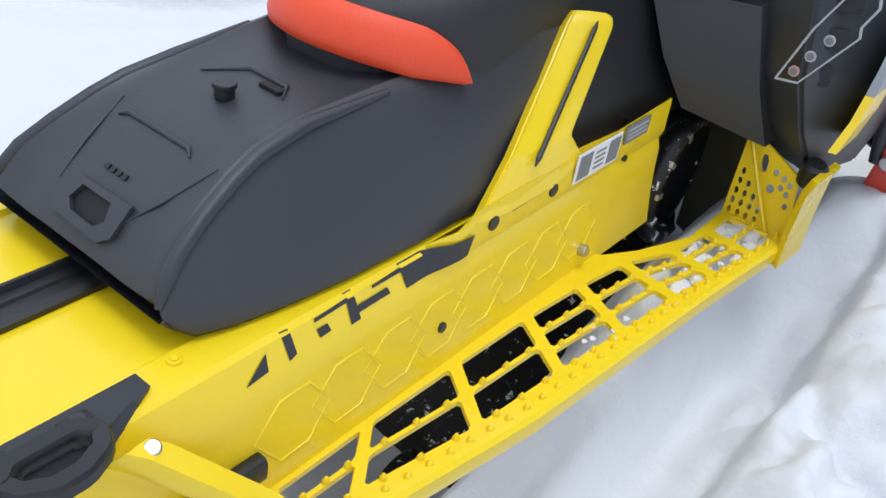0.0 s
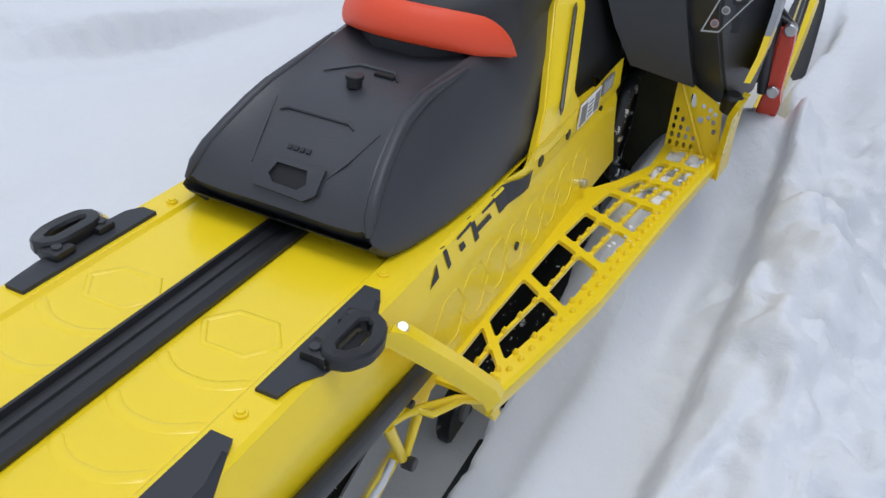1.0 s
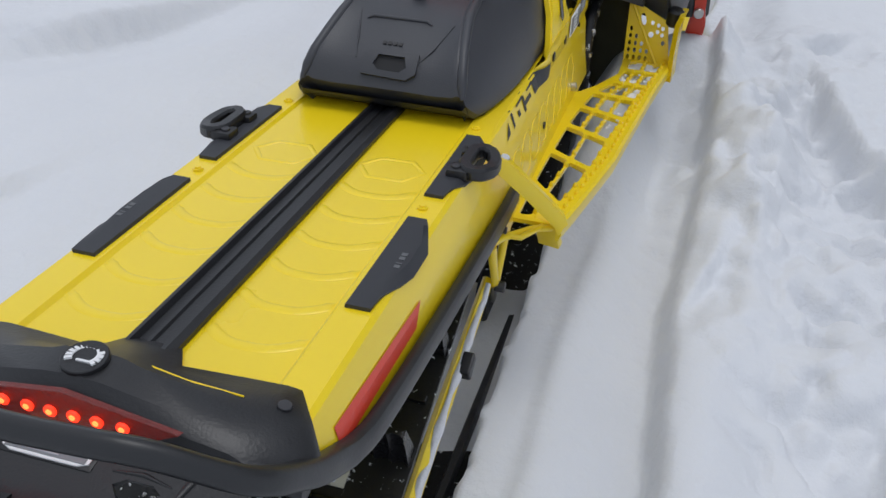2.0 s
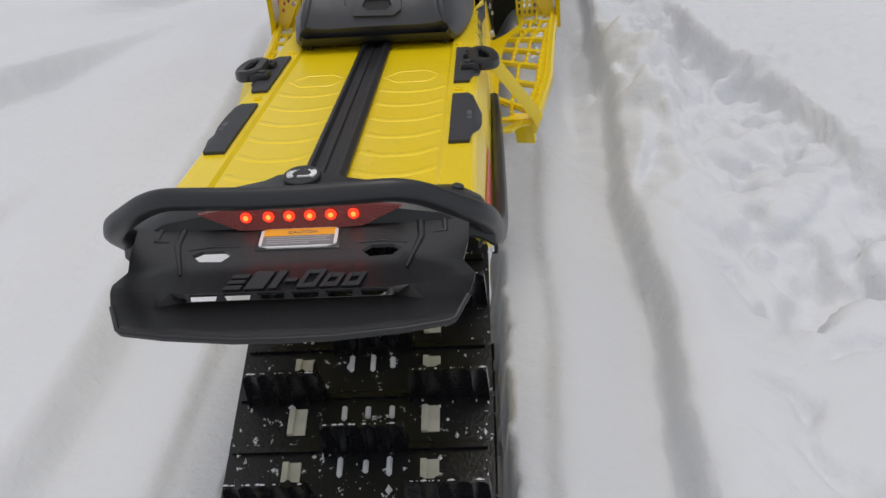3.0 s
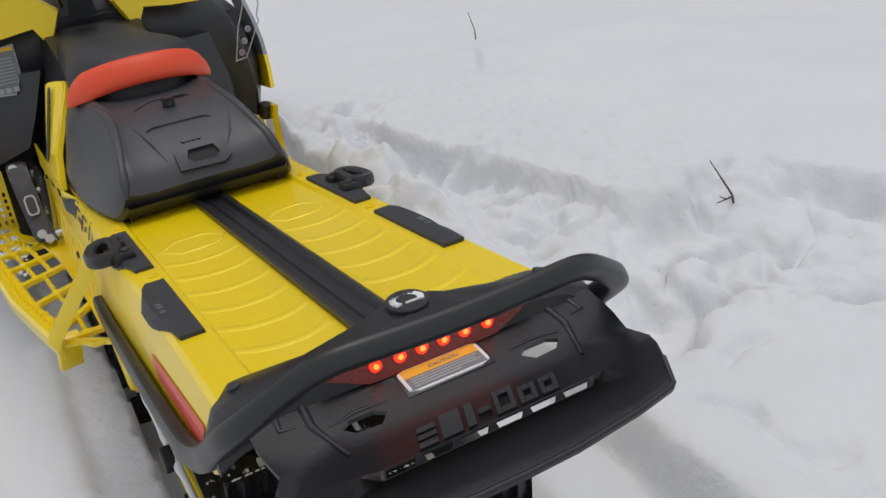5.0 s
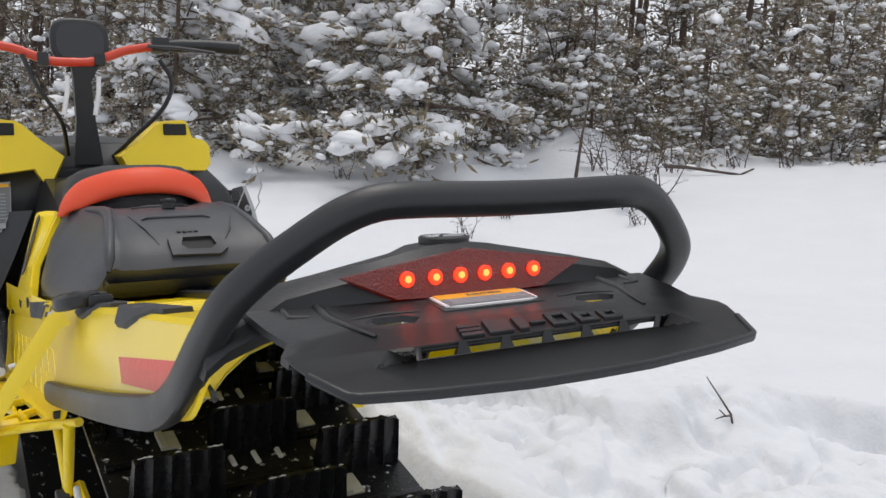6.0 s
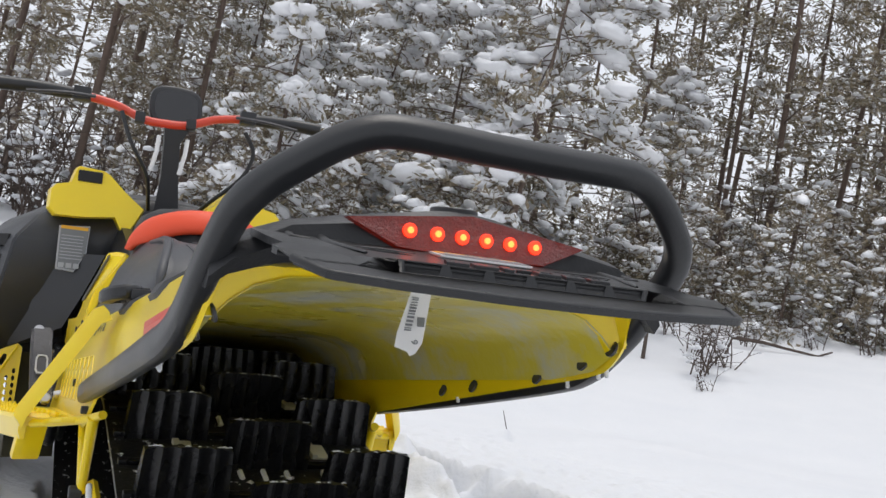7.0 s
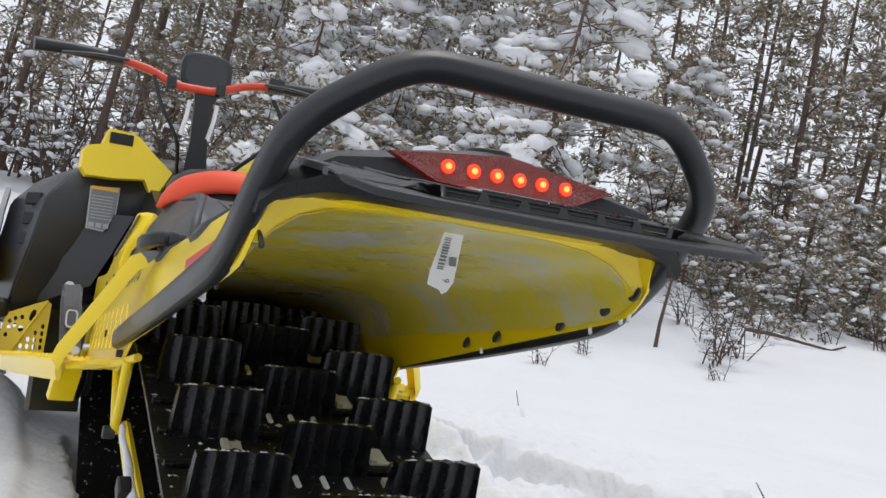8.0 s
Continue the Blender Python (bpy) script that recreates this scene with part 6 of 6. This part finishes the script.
def make_tree(seed, height, spread, bare, limbs, tufts, per, snow, blade=0.16, lump=0.07, mat=None, name="pine_tree", caps=0):
    """bare: the share of the trunk with no green limbs. snow: the share of tufts that carry snow."""
    rng = np.random.RandomState(seed)
    rnd = random.Random(seed)
    tree = new(name)
    bend = Vector((rnd.uniform(-0.03, 0.03), rnd.uniform(-0.03, 0.03), 0))
    def spine(z):
        u = z / height
        return Vector((0, 0, z - 0.3)) + bend * height * u * u
    bm = bmesh.new()
    r0 = 0.0036 * height + 0.012
    hs = [height * k / 12 for k in range(13)]
    tube(bm, [spine(z) for z in hs], [r0 * (1 - 0.93 * k / 12) * (1.25 if k == 0 else 1) for k in range(13)], 8)
    centres, dirs, snows, sizes, turns = [], [], [], [], []
    for k in range(limbs):
        u = bare + (1 - bare) * (k + rnd.random()) / limbs
        dead = rnd.random() < 0.12
        z = height * u * 0.98
        ln = spread * (1 - (u - bare) / (1 - bare) * 0.82) * rnd.uniform(0.55, 1.1)
        a = rnd.uniform(0, 2 * math.pi)
        rise = rnd.uniform(-0.25, 0.25)
        p0 = spine(z)
        out = Vector((math.cos(a), math.sin(a), rise))
        pts = [p0 + out * ln * t + Vector((0, 0, -0.22 * ln * t * t)) for t in (0, 0.35, 0.7, 1.0)]
        rr = max(0.006, 0.010 * ln)
        tube(bm, pts, [rr, rr * 0.8, rr * 0.5, rr * 0.2], 4)
        if dead:
            continue
        m = max(2, int(tufts * ln / spread))
        for _ in range(m):
            t = min(1.05, max(0.2, 1.0 - abs(rnd.gauss(0, 0.34))))
            i = min(2, int(t * 3))
            base = pts[i].lerp(pts[i + 1], min(1, t * 3 - i))
            c = base + Vector((rnd.gauss(0, 1), rnd.gauss(0, 1), rnd.gauss(0, 0.5))) * 0.13 * ln
            centres.append(c)
            dirs.append(out + Vector((0, 0, 0.1)))
            if rnd.random() < snow:
                snows.append(c + Vector((0, 0, blade * 0.25)))
                turns.append(a + rnd.gauss(0, 0.5))
                sizes.append(lump * rnd.choice((0.35, 0.45, 0.55, 0.65, 0.8, 1.0, 1.3, 1.9)))
        if caps and rnd.random() < caps:
            # a thick pillow of snow lies on the limb's end
            for t in (0.42, 0.55, 0.67, 0.78, 0.88, 0.97):
                i = min(2, int(t * 3))
                base = pts[i].lerp(pts[i + 1], min(1, t * 3 - i))
                snows.append(base + Vector((rnd.gauss(0, 0.04), rnd.gauss(0, 0.04), 0.05)))
                sizes.append(rnd.uniform(0.06, 0.15) * (1.25 if t > 0.8 else 1))
                turns.append(a)
    # a few bare stubs low on the trunk
    for k in range(int(14 * bare)):
        z = height * rnd.uniform(0.1, bare + 0.05)
        a = rnd.uniform(0, 2 * math.pi)
        p = spine(z)
        tube(bm, [p, p + Vector((math.cos(a), math.sin(a), rnd.uniform(-0.3, 0.2))) * rnd.uniform(0.3, 1.0)], [0.012, 0.003], 4)
    part("trunk", bm, BARK, tree, smooth=60)
    if centres:
        v, f = sprays(rng, np.array([tuple(c) for c in centres]), np.array([tuple(d) for d in dirs]), blade, per)
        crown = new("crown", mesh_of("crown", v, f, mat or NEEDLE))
        crown.parent = tree
    if snows:
        v, f = blobs(rng, np.array([tuple(c) for c in snows]), np.array(sizes) * 1.05, 0.66, np.array(turns), (0.65, 1.0))
        load = new("snow_load", mesh_of("snow_load", v, f, FRESH))
        load.parent = tree
        tagged(load, kind="stuff")
        load["label"] = "clumps of fresh snow on the branches"
        for pl in load.data.polygons:
            pl.use_smooth = True
    return tree


def make_bush(seed, height, stems, snow):
    rnd = random.Random(seed)
    rng = np.random.RandomState(seed)
    bush = new("bare_shrub")
    bm = bmesh.new()
    snows, sizes = [], []
    for _ in range(stems):
        a, lean = rnd.uniform(0, 2 * math.pi), rnd.uniform(0.1, 0.7)
        p = Vector((rnd.gauss(0, 0.05), rnd.gauss(0, 0.05), -0.05))
        h = height * rnd.uniform(0.5, 1.0)
        pts = [p]
        for k in range(4):
            pts.append(pts[-1] + Vector((math.cos(a) * lean + rnd.gauss(0, 0.12), math.sin(a) * lean + rnd.gauss(0, 0.12), 1)) * h / 4)
        tube(bm, pts, [0.006, 0.005, 0.004, 0.003, 0.0015], 5)
        for k in (1, 2, 3):
            for _ in range(2):
                q = pts[k] + Vector((rnd.gauss(0, 1), rnd.gauss(0, 1), rnd.uniform(0.2, 1))) * h * 0.22
                tube(bm, [pts[k], q], [0.003, 0.001], 4)
                if rnd.random() < snow:
                    snows.append(q)
                    sizes.append(rnd.uniform(0.012, 0.035))
    part("brushwood", bm, TWIG, bush)
    if snows:
        v, f = blobs(rng, np.array([tuple(c) for c in snows]), np.array(sizes), 0.7)
        o = new("snow_load", mesh_of("snow_load", v, f, CRUST))
        o.parent = bush
        tagged(o, kind="stuff")
        o["label"] = "small tufts of snow on the twigs"
    return bush


def ground_at(x, y):
    return float(snow_height(np.array([float(x)]), np.array([float(y)]))[0])


def stand(ob, x, y, turn=0.0, size=1.0, lean=0.0, copy=True):
    m = pose(x, y, ground_at(x, y), 0, lean, 0) @ pose(0, 0, 0, 0, 0, turn) @ Matrix.Scale(size, 4)
    if copy:
        c = copy_thing(ob, m)
        c.matrix_basis = m
        return c
    ob.matrix_basis = m
    return ob


def polar(az, dist):
    """A place by its bearing from the machine's tail (degrees from its heading towards its right) and distance."""
    return -0.4 + dist * math.sin(radians(az)), -0.7 + dist * math.cos(radians(az))


def build_wood():
    laden = [tagged(make_tree(s, h, sp, 0.06, 84, 40, 5, 0.55, 0.10, 0.050, name="snowy_spruce", caps=cp),
                    "young evergreen tree bowed under clumps of fresh snow", "tree", "trees at the wood's edge") for s, h, sp, cp in ((1, 5.2, 1.5, 0.75), (2, 4.2, 1.3, 0.7), (3, 6.5, 1.6, 0.55))]
    tall = [tagged(make_tree(s, h, sp, b, 58, 15, 7, 0.7, 0.16, 0.062), "tall dark pine with a bare lower trunk and snow dusted limbs", "tree", "pines of the wood")
            for s, h, sp, b in ((4, 14.0, 1.7, 0.18), (5, 16.0, 1.9, 0.30), (6, 12.5, 1.5, 0.12), (7, 15.0, 1.5, 0.36))]
    dark = [tagged(make_tree(s, h, sp, b, 52, 14, 8, 0.45, 0.17, 0.06), "tall dark green pine with little snow on its limbs", "tree", "pines of the wood") for s, h, sp, b in ((14, 13.0, 1.5, 0.14), (15, 15.0, 1.7, 0.22))]
    low = [tagged(make_tree(s, h, sp, 0.03, 50, 24, 6, 0.6, 0.08, 0.040, name="snowy_sapling"), "low sapling thick with fresh snow", "sapling", "saplings at the wood's edge")
           for s, h, sp in ((8, 1.7, 0.75), (9, 2.3, 0.85), (10, 1.3, 0.7))]
    rnd = random.Random(20)
    first = {}

    def put(ob, az, dist, size=1.0, lean=None):
        x, y = polar(az, dist)
        ln = rnd.gauss(4.0, 2.5) if lean is None else lean
        if ob.name not in first:
            first[ob.name] = stand(ob, x, y, rnd.uniform(0, 360), size, ln, copy=False)
        else:
            stand(first[ob.name], x, y, rnd.uniform(0, 360), size, ln)

    # the laden trees in front
    for k, az, d, sz in ((0, 28.5, 10.4, 1.3), (1, 13.8, 11.0, 1.25), (2, 32.5, 12.6, 1.1), (1, 18.5, 13.0, 1.15), (0, 24.0, 13.2, 1.1), (2, 21, 15.5, 1.2), (1, 37, 15.0, 1.0), (2, 10.5, 16.5, 1.1),
                         (2, 27, 16.5, 1.2), (0, 16, 17.5, 1.2)):
        put(laden[k], az, d, sz)
    for k, az, d, sz in ((0, 43, 13.5, 1), (1, 46, 12.5, 1), (2, 49, 12.2, 1), (1, 52, 13.0, 1.1), (0, 40, 14.0, 1), (2, 37, 12.8, 1), (1, 55, 12.5, 1.1), (0, 58, 13.5, 1.1), (0, 47.5, 15, 1.2), (1, 44, 15.5, 1.2), (2, 33, 11.5, 1), (0, 18, 10.8, 1),
                         (1, 12, 10.5, 1), (0, 5, 12.6, 0.9), (1, 50.5, 15.5, 1.3), (0, 54, 16, 1.2), (2, 41.5, 12.3, 0.9), (1, 39, 11.8, 1.1), (0, 45.5, 11.6, 1.2), (2, 48, 13.8, 1.3), (0, 51, 11.8, 1.1), (1, 53, 14.5, 1.3), (2, 57, 12, 1.2), (0, 60, 12.5, 1.2), (2, 35.5, 13.5, 1.2), (1, 29, 11.2, 0.9), (2, 24, 11.5, 1.0)):
        put(low[k], az, d, sz)
    for k in range(24):
        az = -14 + 78 * (k + 0.5 + rnd.uniform(-0.9, 0.9)) / 24
        d = rnd.uniform(15.5, 27)
        put(tall[rnd.randrange(4)], az, d, rnd.uniform(0.75, 1.1))
    for k, az, d, sz in ((0, 41, 17, 1), (1, 44, 15.5, 1), (0, 47, 18, 1.1), (1, 49.5, 16, 0.95), (0, 52, 15, 1), (1, 54.5, 18, 1), (0, 57.5, 16, 1), (1, 39, 20, 1), (0, 45.5, 21, 1.1), (1, 51, 21, 1.1), (0, 36, 19, 1), (1, 13, 19, 1), (0, 21, 21, 1), (1, 60, 19, 1), (0, 6, 16, 1), (1, 30, 20, 1), (1, 2.5, 13.5, 0.9), (0, 8.5, 14, 0.9), (0, -2, 15, 1), (1, -6, 13.5, 0.9), (1, 4.5, 18.5, 1.1)):
        put(dark[k], az, d, sz, rnd.gauss(5, 2))
    # the wood going on behind, past where single trees can be told apart
    bm_v, bm_f, sn_v, sn_f, off, soff = [], [], [], [], 0, 0
    rng = np.random.RandomState(77)
    trunks = bmesh.new()
    for k in range(95):
        az = rnd.uniform(-25, 75)
        d = rnd.uniform(27, 46)
        x, y = polar(az, d)
        z = ground_at(x, y)
        h = rnd.uniform(8, 15)
        tube(trunks, [(x, y, z - 0.3), (x + h * 0.03, y, z + h * 0.5), (x + h * 0.06, y, z + h)], [0.08, 0.06, 0.02], 5)
        m = 90
        t = rng.uniform(0.12, 1.0, m)
        rad = 1.9 * (1.05 - t) * rng.uniform(0.2, 1.0, m) + 0.1
        a = rng.uniform(0, 6.28, m)
        c = np.stack([x + h * 0.06 * t + rad * np.cos(a), y + rad * np.sin(a), z + h * t], 1)
        v, f = sprays(rng, c, np.stack([np.cos(a), np.sin(a), np.zeros(m)], 1), 0.36, 7)
        bm_v.append(v)
        bm_f.append(f + off)
        off += len(v)
        pick = c[rng.uniform(0, 1, m) < 0.5]
        v, f = blobs(rng, pick + np.array([0, 0, 0.1]), rng.uniform(0.05, 0.15, len(pick)), 0.7)
        sn_v.append(v)
        sn_f.append(f + soff)
        soff += len(v)
    wood = tagged(new("far_wood"), "dense snowy pine wood far behind", "wood", kind="stuff")
    part("trunks", trunks, BARK, wood)
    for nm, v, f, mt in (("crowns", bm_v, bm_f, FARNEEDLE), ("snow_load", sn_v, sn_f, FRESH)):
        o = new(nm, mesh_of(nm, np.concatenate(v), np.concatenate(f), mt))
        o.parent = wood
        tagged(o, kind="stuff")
    # bare shrubs and twigs in the open snow
    bushes = [tagged(make_bush(s, h, n, q), lab, "shrub", "bare shrubs in the snow") for s, h, n, q, lab in
              ((31, 0.75, 9, 0.5, "leafless brown shrub standing out of the snow"), (32, 0.45, 6, 0.4, "small leafless shrub standing out of the snow"), (33, 0.16, 3, 0.0, "short bare twig poking out of the snow"))]
    bm = bmesh.new()
    twig = tagged(new("twig"), "dark forked bare twig poking out of the snow", "twig")
    tube(bm, [(0.004, -0.01, -0.06), (-0.004, 0.006, 0.02), (-0.013, 0.034, 0.056), (-0.023, 0.070, 0.100)], [0.0032, 0.0028, 0.0022, 0.0012], 6)
    tube(bm, [(-0.004, 0.004, 0.018), (-0.040, -0.012, 0.024), (-0.085, -0.032, 0.050)], [0.0028, 0.0022, 0.0012], 6)
    tube(bm, [(-0.045, -0.014, 0.026), (-0.070, -0.008, 0.020)], [0.002, 0.001], 6)
    part("twig_wood", bm, TWIG, twig, smooth=60)
    twig.matrix_basis = pose(1.297, 0.905, ground_at(1.297, 0.905))
    for k, x, y, sz in ((0, 5.3, 5.75, 1.3), (0, 5.75, 6.0, 1.2), (1, 4.88, 5.19, 0.75), (0, 6.1, 7.2, 1.2), (0, 5.9, 6.6, 0.9), (1, 3.4, 5.56, 0.7), (1, 4.15, 6.04, 0.8), (1, 6.9, 6.9, 1.1), (1, 7.6, 6.6, 1.2), (0, 8.5, 7.1, 0.9), (1, 8.1, 6.3, 1.2),
                        (0, 5.0, 8.3, 1.0), (1, 3.6, 8.4, 1.0), (0, 9.0, 6.4, 1.0)):
        dx, dy = x + 0.4, y + 0.7
        put(bushes[k], math.degrees(math.atan2(dx, dy)), math.hypot(dx, dy), sz, 0)
    # tall brown undergrowth between the trunks
    for k in range(24):
        put(bushes[0], -8 + 19 * rnd.random() if k < 16 else 36 + 25 * rnd.random(), rnd.uniform(11.8, 16.5) if k < 16 else rnd.uniform(13.5, 18), rnd.uniform(2.0, 4.2), rnd.gauss(0, 6))

    def stick(name, label, pts, r):
        """A bare stick; the points' heights are above the snow at their place."""
        bm = bmesh.new()
        tube(bm, [(x, y, ground_at(x, y) + h) for x, y, h in pts], [r * (1 - 0.6 * k / (len(pts) - 1)) for k in range(len(pts))], 6)
        ob = tagged(new(name), label, name.replace("_", " "))
        part("wood", bm, TWIG, ob, smooth=60)
    stick("bare_stick", "single bare stick leaning out of the snow", [(6.0, 6.3, -0.08), (6.08, 6.28, 0.14), (6.17, 6.26, 0.40)], 0.016)
    stick("bare_stick", "thin upright bare stick in smooth snow", [(2.04, 3.43, -0.04), (2.035, 3.43, 0.05), (2.01, 3.44, 0.14)], 0.004)
    stick("leaning_trunk", "bare leaning young trunk at the edge of the wood", [(5.16, 6.42, -0.1), (5.20, 6.45, 0.22), (5.30, 6.5, 0.6), (5.45, 6.55, 1.05)], 0.022)
    stick("fallen_branch", "dark fallen branch lying half in the snow", [(6.55, 6.75, 0.10), (6.85, 6.62, 0.09), (7.05, 6.5, 0.05), (7.3, 6.3, 0.0), (7.5, 6.3, 0.04)], 0.024)


build_wood()
